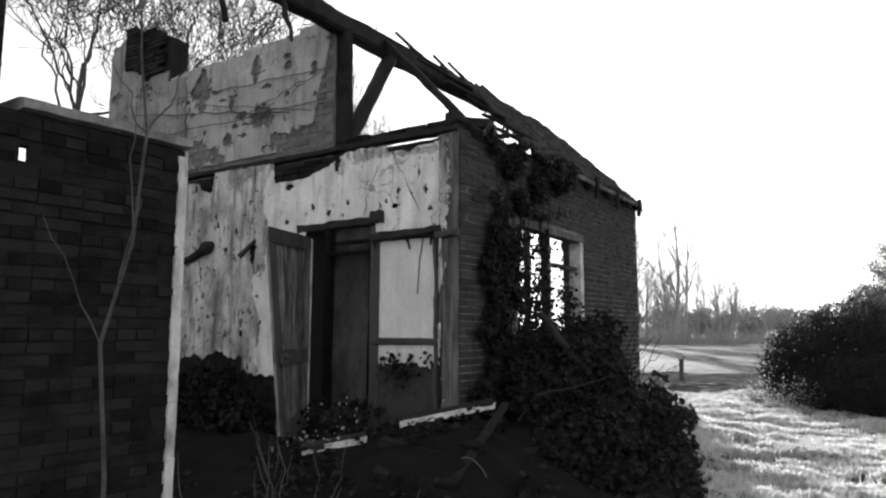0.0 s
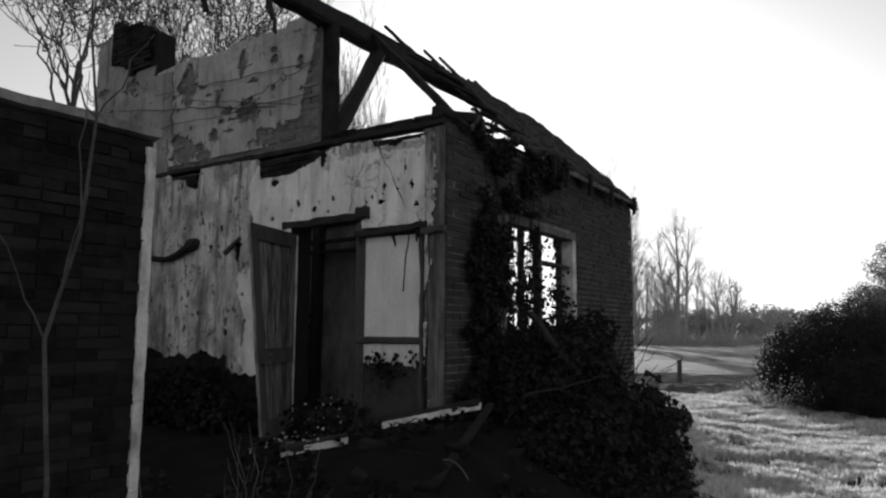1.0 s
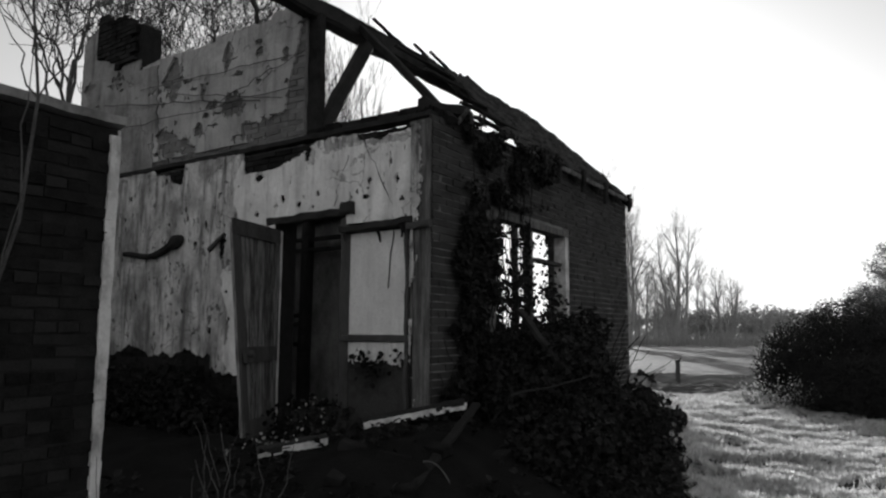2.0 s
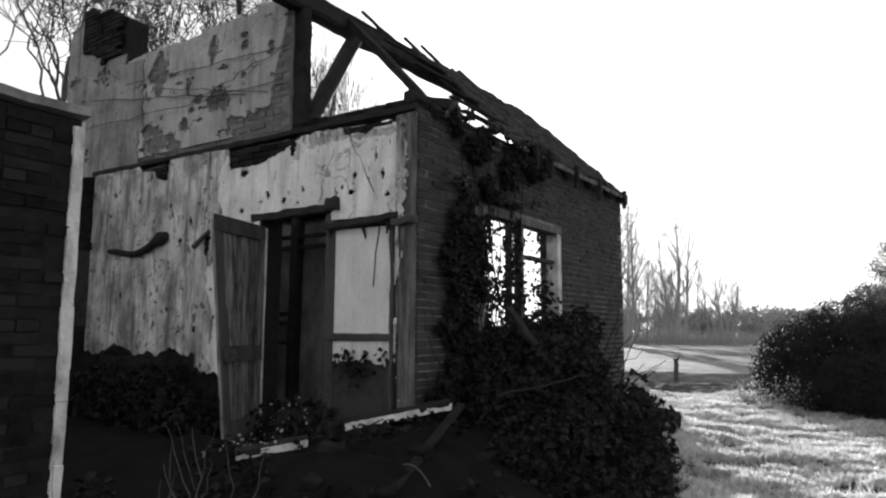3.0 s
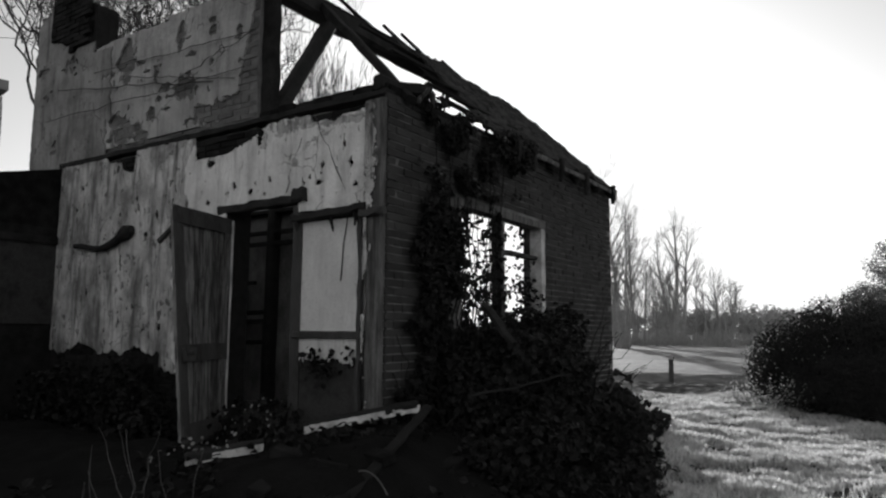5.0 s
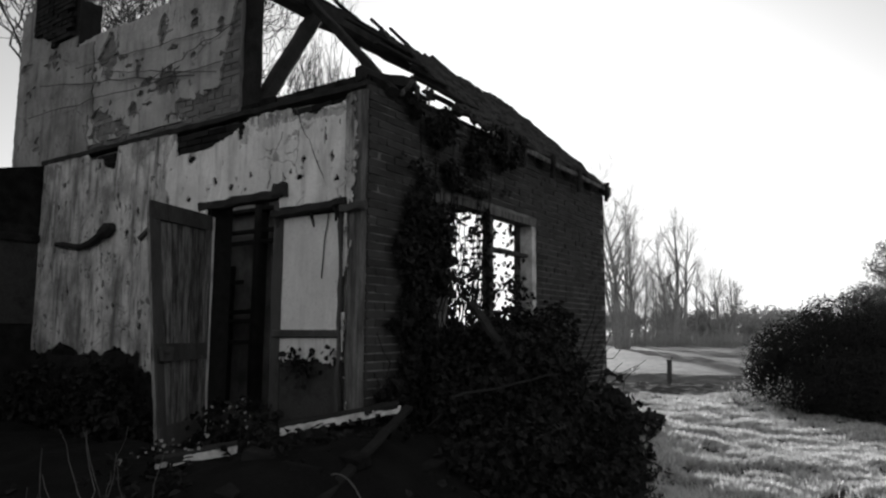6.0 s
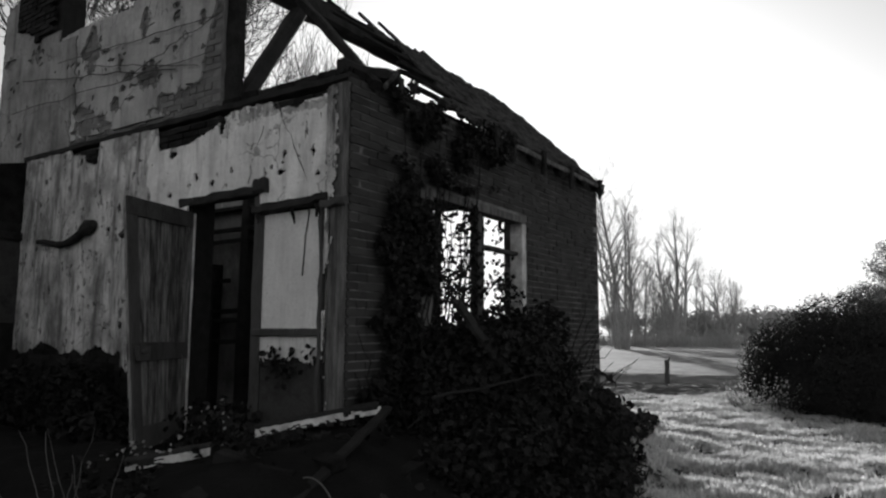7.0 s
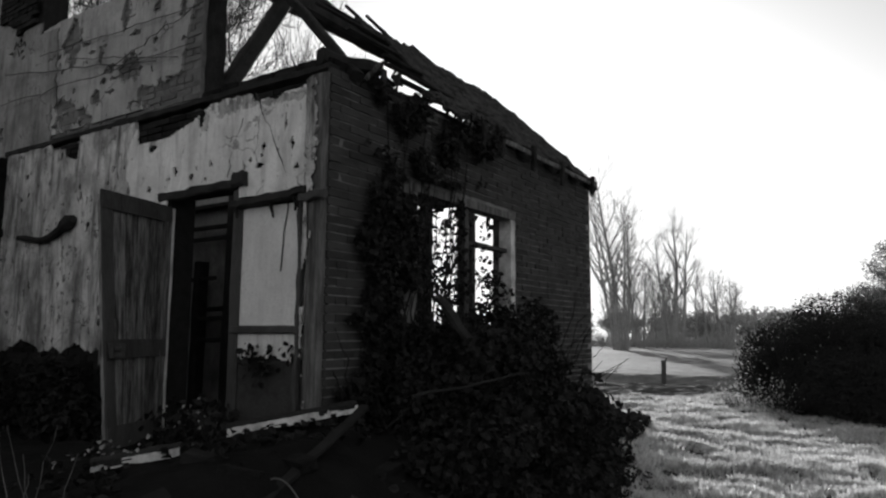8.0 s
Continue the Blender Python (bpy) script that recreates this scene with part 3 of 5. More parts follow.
def inner_walls():
    wall = tagged(new("wall_west"), "inner brick side wall with dirty plaster", "wall", "", "structure")
    bm = bmesh.new()
    add_box(bm, (-7.5, 0.24, -0.4), (-7.3, 4.43, 2.6))
    add_box(bm, (-7.3, 0.03, -0.4), (-4.5, 0.24, 2.5))
    part("wall_core", bm, INNER_PLASTER, wall)
    floor = bmesh.new()
    add_box(floor, (-7.3, 0.2, -0.3), (-0.2, 4.45, -0.02))
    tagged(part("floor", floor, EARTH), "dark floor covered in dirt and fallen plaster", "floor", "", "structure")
    ob = tagged(new("timber_partition"), "dark remains of a timber partition inside the house", "partition")
    for x, y, z in ((-3.6, 1.75, 1.68), (-3.06, 1.75, 2.5), (-2.3, 1.75, 2.5), (-5.0, 1.75, 2.5)):
        bm = bmesh.new()
        add_beam(bm, (x, y, -0.1), (x + 0.02, y, z), 0.16, 0.1, 0.005, 5, (1, 0, 0))
        part("stud", bm, BEAM, ob)
    for z, xa, xb in ((1.02, -3.6, -3.0), (1.12, -3.6, -3.0), (1.46, -4.2, -3.3), (1.92, -5.0, -2.3), (2.05, -5.0, -2.3), (2.3, -5.0, -2.3), (0.78, -3.6, -3.0)):
        bm = bmesh.new()
        add_beam(bm, (xa, 1.72, z), (xb, 1.72, z + 0.02), 0.04, 0.05, 0.004, 4)
        part("rail", bm, BEAM, ob)
    for xa, xb, z in ((-5.3, -4.35, 2.5), (-4.33, -3.62, 2.46), (-3.6, -3.07, 2.5), (-3.05, -2.25, 2.48)):
        bm = bmesh.new()
        add_box(bm, (xa, 1.815, 0.1), (xb, 1.84, z), 0.004, 0.006)
        part("wall_panel", bm, INNER_PLASTER, ob, "dirty grey plastered panel")
    bm = bmesh.new()
    for k in (3, 6, *range(9, 26)):
        add_box(bm, (-7.2, 0.26 + k * 0.16, 2.3), ((-1.7 if k < 8 else -1.9) - 0.3 * rng.random(), 0.4 + k * 0.16, 2.33), 0.006)
    tagged(part("ceiling", bm, BEAM), "remains of a dark boarded ceiling", "ceiling", "", "structure")
    ob = tagged(new("pale_plank"), "pale upright plank leaning inside the house", "plank")
    bm = bmesh.new()
    add_beam(bm, (-5.72, 4.3, -0.02), (-5.7, 4.38, 1.66), 0.1, 0.03, 0.003, 5, (0, 1, 0))
    part("plank_body", bm, WHITE_EDGE, ob)


inner_walls()


def side_wing():
    ob = tagged(new("wall_wing"), "lower dark side wing wall with a grey painted band", "wall", "", "structure")
    bm = bmesh.new()
    add_box(bm, (-4.75, -2.6, -0.4), (-4.47, 0.1, 2.0))
    verts = [bm.verts.new(p) for p in ((-4.47, 0.1, 2.0), (-4.47, -2.6, 2.0), (-4.47, -2.6, 1.9 + 0.12), (-4.47, 0.1, 2.68), (-4.75, 0.1, 2.0), (-4.75, -2.6, 2.0), (-4.75, -2.6, 2.02), (-4.75, 0.1, 2.68))]
    for f in ((0, 3, 2, 1), (4, 5, 6, 7), (3, 7, 6, 2), (1, 2, 6, 5), (0, 4, 7, 3)):
        bm.faces.new([verts[i] for i in f])
    bmesh.ops.recalc_face_normals(bm, faces=bm.faces[:])
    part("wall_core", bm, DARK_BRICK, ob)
    bm = bmesh.new()
    add_box(bm, (-4.47, -2.55, 0.98), (-4.455, 0.0, 1.82), 0.002)
    part("painted_band", bm, RENDER_GREY, ob)
    bm = bmesh.new()
    add_beam(bm, (-4.45, -2.5, 1.86), (-4.45, 0.0, 1.86), 0.06, 0.08, 0.006)
    part("rail", bm, BEAM, ob)


side_wing()

# ---- timber of the house ----


def timbers():
    ob = tagged(new("wall_plate"), "long weathered timber wall plate along the front", "beam")
    bm = bmesh.new()
    add_beam(bm, (-4.5, 0.03, 2.68), (-0.02, 0.05, 2.68), 0.12, 0.055, 0.006, 30)
    part("plate", bm, BEAM, ob)
    ob = tagged(new("gable_post"), "tall dark timber post at the broken end of the gable", "post")
    bm = bmesh.new()
    add_beam(bm, (-1.39, 0.13, 2.7), (-1.40, 0.13, 3.9), 0.15, 0.1, 0.005, 8, (0, 1, 0))
    part("post", bm, BEAM, ob)
    ob = tagged(new("door_lintel"), "dark worn timber lintel over the doorway", "beam")
    bm = bmesh.new()
    add_beam(bm, (-1.82, 0.02, 1.95), (-0.83, 0.0, 1.965), 0.09, 0.075, 0.007, 8)
    part("lintel", bm, BEAM, ob)
    bm = bmesh.new()
    add_beam(bm, (-0.9, 0.0, 1.985), (-0.77, -0.02, 1.99), 0.1, 0.11, 0.012, 2)
    part("lintel_end", bm, BEAM, ob)
    ob = tagged(new("corner_post"), "timber corner post with peeling white paint", "post")
    bm = bmesh.new()
    add_beam(bm, (-0.08, -0.008, 0.3), (-0.082, -0.008, 2.63), 0.05, 0.15, 0.004, 14, (1, 0, 0))
    part("post", bm, POST_PAINT, ob)
    flakes = sheet("peeling_paint", GRIMY_PLASTER, ob, SOUTH @ Matrix.Translation((0, -0.045, 0)), -0.17, 0.0, 0.4, 2.6, 0.012, lambda x, z: x < (-0.07 if z > 1.75 else -0.12) + 0.05 * wave(z * 3, 7) + 0.03 * wave(z * 17, 2) and wave(x * 22, z * 3, 3) + 0.5 * wave(x * 60, z * 20, 8) < (0.3 if z > 1.75 else -0.25), 0.006)
    tagged(flakes, "", "", "", "stuff")
    bm = bmesh.new()
    add_beam(bm, (-0.2, -0.05, 1.78), (0.02, -0.05, 1.79), 0.05, 0.06, 0.006, 2)
    part("iron_strap", bm, IRON, ob)


timbers()


def panel_bay():
    ob = tagged(new("blocked_window"), "blocked window bay with a whitewashed panel and dark rails", "panel")
    bm = bmesh.new()
    add_box(bm, (-0.85, 0.012, 0.93), (-0.2, 0.033, 1.77), 0.0, 0.0)
    part("panel", bm, PANEL, ob, "whitewashed panel with faint stains")
    bm = bmesh.new()
    add_beam(bm, (-0.88, 0.0, 0.9), (-0.19, 0.0, 0.905), 0.06, 0.055, 0.003, 6)
    part("lower_rail", bm, TIMBER, ob)
    bm = bmesh.new()
    add_beam(bm, (-0.9, -0.02, 1.80), (-0.15, -0.03, 1.83), 0.1, 0.06, 0.009, 9)
    for x in (-0.86, -0.5, -0.27, -0.23, -0.2):
        add_beam(bm, (x, -0.04, 1.8), (x + 0.01, -0.03, 1.66 + 0.06 * rng.random()), 0.035, 0.02, 0.006, 2, (1, 0, 0), 0.4)
    part("upper_rail", bm, BEAM, ob, "ragged dark rail hung with old roots")
    bm = bmesh.new()
    add_box(bm, (-0.86, 0.016, -0.3), (-0.19, 0.033, 0.88), 0.0)
    part("lower_render", bm, RENDER_GREY, ob)
    sheet("lower_plaster", PLASTER, ob, SOUTH @ Matrix.Translation((0, 0.015, 0)), -0.86, -0.19, 0.55, 0.88, 0.012, lambda x, z: z > 0.7 + 0.05 * wave(x * 9, 2) + 0.02 * wave(x * 30, 3), 0.01)
    bm = bmesh.new()
    add_beam(bm, (-0.88, 0.02, -0.2), (-0.88, 0.02, 1.92), 0.05, 0.1, 0.004, 8, (1, 0, 0))
    part("door_jamb", bm, TIMBER, ob)
    bm = bmesh.new()
    add_beam(bm, (-0.215, -0.02, 0.3), (-0.21, -0.02, 1.78), 0.045, 0.03, 0.007, 12, (1, 0, 0))
    part("peeling_bead", bm, TIMBER, ob)


panel_bay()


def door_leaf():
    """Open plank door, hinged at the doorway's far side and swung out."""
    ob = tagged(new("plank_door"), "open weathered plank door hanging outwards, paint worn off", "door")
    hinge, free = Vector((-1.69, 0.0, 0)), Vector((-1.49, -0.71, 0))
    w, top, low = (free - hinge).length, 1.85, 0.08

    def turned(bm):
        """Swung open about the hinge; the sagging leaf is twisted, its foot less far out than its head."""
        for v in bm.verts:
            a = -1.295 + 0.135 * (top - v.co.z)
            u, t = v.co.x, v.co.y
            v.co = hinge + Vector((u * math.cos(a) - t * math.sin(a), u * math.sin(a) + t * math.cos(a), v.co.z))
        return bm

    n = 6
    for k in range(n):
        bm = bmesh.new()
        a, b = w * k / n, w * (k + 1) / n - (0.016 if k == 3 else 0.006)
        add_box(bm, (a, -0.012, low + rng.uniform(0, 0.08)), (b, 0.012, top - 0.02), 0.003, 0.002, 9)
        part("plank", turned(bm), PAINTED, ob)
    for z, h in ((1.80, 0.13), (0.76, 0.13), (0.17, 0.15)):
        bm = bmesh.new()
        add_box(bm, (0.0, 0.013, z - h / 2), (w, 0.035, z + h / 2), 0.003, 0.003, 3)
        part("ledge", turned(bm), TIMBER, ob)
    for u in (0.0, w - 0.1):
        bm = bmesh.new()
        add_box(bm, (u, 0.0135, low + 0.02), (u + 0.1, 0.033, top), 0.003, 0.003, 5)
        part("stile", turned(bm), TIMBER if u else PAINTED, ob)
    bm = bmesh.new()
    add_box(bm, (-0.012, -0.02, low), (0.012, 0.04, top), 0.003, 0.0, 8)
    part("hinge_edge", turned(bm), WHITE_EDGE, ob, "chipped white hinge edge")
    bm = bmesh.new()
    add_box(bm, (w - 0.16, 0.036, 0.7), (w - 0.02, 0.075, 0.8), 0.006, 0.006)
    lock = part("lock_case", turned(bm), IRON, ob, "rusted iron lock case")
    bm = bmesh.new()
    add_tube(bm, [Vector((w - 0.06, 0.07, 0.765)), Vector((w - 0.06, 0.12, 0.765))], [0.016, 0.022], 8)
    part("knob", turned(bm), IRON, lock)


door_leaf()


def wall_hook():
    ob = tagged(new("bent_pole"), "bent dark branch-like pole fixed across the plaster", "pole")
    bm = bmesh.new()
    pts = [Vector((-4.02 + 0.98 * f, -0.05, 1.775 + 0.035 * math.cos(f * 6.0) - 0.035 + 0.11 * f ** 2.5)) for f in (i / 16 for i in range(17))]
    add_tube(bm, pts, [0.026 + 0.016 * (i / 16) + 0.008 * wave(i * 1.3, 8) + (0.026 if i in (14, 15) else 0) for i in range(17)], 8)
    part("pole", bm, BEAM, ob)
    bm = bmesh.new()
    pts = [Vector((-2.62 + 0.22 * f, -0.03, 1.74 + 0.14 * f)) for f in (i / 5 for i in range(6))]
    add_tube(bm, pts, [0.03 - 0.002 * i for i in range(6)], 6)
    tagged(part("iron_bracket", bm, IRON), "short rusted iron bracket on the plaster", "bracket")


wall_hook()


def window_frame():
    ob = tagged(new("window_1"), "empty wooden window frame with chipped pale paint", "window", "", "structure")
    y0, y1, z0, z1 = WIN
    bm = bmesh.new()
    add_box(bm, (-0.12, y1 - 0.085, z0), (0.015, y1, z1), 0.003, 0.004, 6)
    part("jamb", bm, WHITE_EDGE, ob)
    bm = bmesh.new()
    add_box(bm, (-0.12, y0, z0), (0.012, y0 + 0.06, z1), 0.003, 0.004, 6)
    part("jamb", bm, PAINTED, ob)
    bm = bmesh.new()
    add_box(bm, (-0.12, y0, z1 - 0.05), (0.02, y1, z1 + 0.02), 0.003, 0.004, 6)
    part("head", bm, POST_PAINT, ob)
    bm = bmesh.new()
    add_box(bm, (-0.13, y0, z0 - 0.03), (0.05, y1, z0 + 0.04), 0.003, 0.004, 6)
    part("window_sill", bm, PAINTED, ob)
    bm = bmesh.new()
    add_box(bm, (-0.1, 1.76, z0), (-0.02, 1.83, z1 - 0.05), 0.004, 0.003, 6)
    part("mullion", bm, TIMBER, ob)
    bm = bmesh.new()
    add_box(bm, (-0.09, 1.83, 1.66), (-0.03, y1 - 0.08, 1.70), 0.004, 0.002, 3)
    part("glazing_bar", bm, TIMBER, ob)


window_frame()

EAVE, RIDGE = Vector((0.03, 0, 2.77)), Vector((-1.43, 0, 4.13))


def on_roof(f, y, out=0.0):
    """A place on the roof slope: f from eave to purlin."""
    p = EAVE.lerp(RIDGE, f)
    return Vector((p.x + out * 0.68, y, p.z + out * 0.73))


def roof():
    ob = tagged(new("purlin"), "heavy charred roof purlin with splintered end", "beam")
    bm = bmesh.new()
    ys = [-1.95, -0.8, -0.1, 0.5, 1.2, 2.0, 2.8, 3.6, 4.66]
    add_beam(bm, (-1.44, ys[0], 3.945), (-1.44, ys[-1], 4.0), 0.19, 0.19, 0.012, 30)
    part("beam", bm, BEAM, ob)
    bm = bmesh.new()
    add_beam(bm, (-1.4, -1.5, 3.9), (-1.17, -1.45, 3.33), 0.06, 0.04, 0.012, 3, (1, 0, 0), 0.6)
    part("splinter", bm, BEAM, ob)
    bm = bmesh.new()
    add_beam(bm, (-1.38, -0.72, 3.9), (-1.2, -0.75, 3.43), 0.05, 0.04, 0.012, 3, (1, 0, 0), 0.4)
    part("splinter", bm, BEAM, ob)
    ob = tagged(new("roof_brace"), "diagonal charred timber brace under the purlin", "beam")
    bm = bmesh.new()
    add_beam(bm, (-1.42, 0.18, 2.72), (-1.41, 0.86, 3.88), 0.12, 0.13, 0.006, 6)
    part("brace", bm, BEAM, ob)
    for k, (y, f0, f1, lean) in enumerate(((0.76, -0.05, 1.0, -0.55), (2.15, -0.08, 1.02, 0.0), (2.75, -0.08, 1.02, 0), (3.4, -0.08, 1.02, 0), (4.05, -0.08, 1.02, 0), (4.55, -0.08, 1.02, 0))):
        ob = tagged(new("rafter"), "rotten dark rafter from eaves to purlin", "beam", "rafters of the fallen roof")
        bm = bmesh.new()
        add_beam(bm, on_roof(f0, y + lean, -0.06), on_roof(f1, y, -0.06), 0.07, 0.1, 0.006, 6, (0, 1, 0))
        part("rafter_timber", bm, BEAM, ob)
    for f, y0, y1, out in ((0.95, 0.5, 4.6, -0.01), (0.8, 1.0, 4.6, 0.0), (0.6, 1.1, 4.6, 0.0), (0.42, 1.3, 4.6, 0.0), (0.24, 0.95, 4.6, 0.0), (0.08, 0.8, 4.6, 0.0)):
        ob = tagged(new("roof_batten"), "thin splintered roof batten along the slope", "batten", "battens of the fallen roof")
        bm = bmesh.new()
        add_beam(bm, on_roof(f, y0, out), on_roof(f + 0.01, y1, out), 0.05, 0.025, 0.006, 10)
        part("batten", bm, BEAM, ob)
    for y, rise in ((0.97, 0.15), (1.7, 0.13), (2.02, 0.16), (2.84, 0.13)):
        ob = tagged(new("splintered_lath"), "splintered lath sticking up from the purlin", "lath", "laths of the fallen roof")
        bm = bmesh.new()
        add_beam(bm, (-1.42, y + 0.75, 4.04), (-1.42, y, 4.06 + rise), 0.045, 0.035, 0.005, 4, (0, 0, 1), 0.7)
        part("lath", bm, BEAM, ob)
    # remaining covering, ragged towards the open end
    ob = tagged(new("roof_covering"), "remains of rotten mossy roof covering with ragged edge", "roof", "", "structure")
    bm = bmesh.new()
    ny, nf = 97, 40
    grid = {}

    def vert(i, j):
        if (i, j) not in grid:
            y, f = 0.75 + i * 0.041, -0.03 + j * 0.0275
            o = 0.012 + 0.035 * wave(y * 3, f * 5, 2) + 0.03 * wave(y * 11, f * 15, 6) + 0.03 * abs(wave(y * 23, f * 31, 9))
            grid[i, j] = bm.verts.new(on_roof(f, min(y, 4.72) + 0.02 * wave(f * 20, y * 9, 4), o))
        return grid[i, j]

    for i in range(ny):
        for j in range(nf):
            y, f = 0.75 + i * 0.041, -0.03 + j * 0.0275
            edge = 1.02 + 4.0 * max(0.0, min(0.2, f)) + 0.08 * wave(f * 6, 7.7) + 0.06 * wave(f * 23, 1.7)
            if y > edge and not (f > 0.97 + 0.1 * wave(y * 5, 3.3)):
                bm.faces.new((vert(i, j), vert(i + 1, j), vert(i + 1, j + 1), vert(i, j + 1)))
    bm.normal_update()
    rim = [e for e in bm.edges if e.is_boundary]
    for g in bmesh.ops.extrude_edge_only(bm, edges=rim)["geom"]:
        if isinstance(g, bmesh.types.BMVert):
            g.co += Vector((-0.016, 0, -0.018))
    bmesh.ops.recalc_face_normals(bm, faces=bm.faces[:])
    part("covering", bm, ROOFING, ob)
    ob = tagged(new("eaves_board"), "thin pale eaves board under the roof edge", "board")
    bm = bmesh.new()
    add_beam(bm, (0.075, 1.6, 2.7), (0.075, 4.68, 2.7), 0.03, 0.05, 0.005, 12)
    part("board", bm, PAINTED, ob)
    ob = tagged(new("eaves_plate"), "dark timber plate along the top of the side wall", "beam")
    bm = bmesh.new()
    add_beam(bm, (-0.1, 0.9, 2.715), (-0.1, 4.62, 2.735), 0.17, 0.08, 0.006, 14)
    part("plate", bm, BEAM, ob)
    for y, h in ((1.88, 0.24), (2.23, 0.18), (2.9, 0.17), (3.62, 0.2), (4.5, 0.16)):
        ob = tagged(new("rafter_end"), "dark rafter end hanging below the eaves", "timber", "rafter ends at the eaves")
        bm = bmesh.new()
        add_beam(bm, (0.1, y, 2.77), (0.09, y + 0.01, 2.71 - h), 0.07, 0.05, 0.006, 3, (1, 0, 0), 0.8)
        part("end_grain", bm, BEAM, ob)
    ob = tagged(new("eaves_corner_timbers"), "broken timber ends piled on the wall corner", "timber")
    bm = bmesh.new()
    add_beam(bm, (-0.12, 0.02, 2.77), (0.02, 0.5, 2.8), 0.1, 0.1, 0.012, 3)
    part("plate_end", bm, BEAM, ob)
    bm = bmesh.new()
    add_beam(bm, (0.03, 0.3, 2.66), (0.06, 0.42, 2.8), 0.05, 0.03, 0.006, 2)
    part("pale_stub", bm, PAINTED, ob)
    bm = bmesh.new()
    add_beam(bm, (0.05, 0.52, 2.55), (0.05, 0.5, 2.8), 0.05, 0.03, 0.006, 2, (1, 0, 0))
    part("hanging_stub", bm, TIMBER, ob)


roof()


def shed():
    """Near outbuilding: a brick wall with a board on top."""
    wall = tagged(new("wall_shed"), "dark brick outbuilding wall with a pale painted edge", "wall", "", "structure")
    top, y0, y1 = 1.93, -3.62, -2.49
    bm = bmesh.new()
    add_box(bm, (-0.4, y0, -0.4), (-0.157, y1, top - 0.35))
    add_box(bm, (-0.4, y0, top - 0.35), (-0.157, -3.305, top))
    add_box(bm, (-0.4, -3.13, top - 0.35), (-0.157, y1, top))
    add_box(bm, (-0.4, -3.305, top - 0.35), (-0.157, -3.13, 1.69))
    add_box(bm, (-0.4, -3.305, 1.83), (-0.157, -3.13, top))
    add_box(bm, (-0.185, -3.265, 1.69), (-0.157, -3.13, 1.83), 0.003)
    add_box(bm, (-0.185, -3.305, 1.69), (-0.157, -3.265, 1.715), 0.003)
    add_box(bm, (-0.185, -3.305, 1.785), (-0.157, -3.265, 1.83), 0.003)
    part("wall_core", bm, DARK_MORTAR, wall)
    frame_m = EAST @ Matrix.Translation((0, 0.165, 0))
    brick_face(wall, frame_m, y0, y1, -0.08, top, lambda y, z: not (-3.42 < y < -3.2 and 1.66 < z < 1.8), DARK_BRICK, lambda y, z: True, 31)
    bm = bmesh.new()
    add_box(bm, (-0.42, y1, -0.3), (-0.15, y1 + 0.012, top), 0.0)
    part("painted_return", bm, WHITE_EDGE, wall, "chipped white painted end face")
    bm = bmesh.new()
    add_box(bm, (-0.17, -2.53, -0.2), (-0.142, -2.477, 1.9), 0.004, 0.003, 14)
    part("painted_edge", bm, WHITE_EDGE, wall, "chipped white painted edge")
    ob = tagged(new("coping_board"), "weathered pale coping board on the brick wall", "board")
    bm = bmesh.new()
    add_beam(bm, (-0.27, -3.32, 1.965), (-0.27, -2.47, 1.975), 0.3, 0.06, 0.004, 8)
    part("board", bm, INNER_PLASTER, ob)
    wall = tagged(new("wall_shed_pier"), "tall dark brick pier beside the outbuilding", "wall", "", "structure")
    bm = bmesh.new()
    add_box(bm, (-0.4, -4.05, -0.4), (-0.157, y0 + 0.22, 3.2))
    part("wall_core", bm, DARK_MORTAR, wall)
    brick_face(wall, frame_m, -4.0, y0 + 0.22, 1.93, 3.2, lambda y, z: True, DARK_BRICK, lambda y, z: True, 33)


shed()

# ---- fallen boards, weeds and small things ----


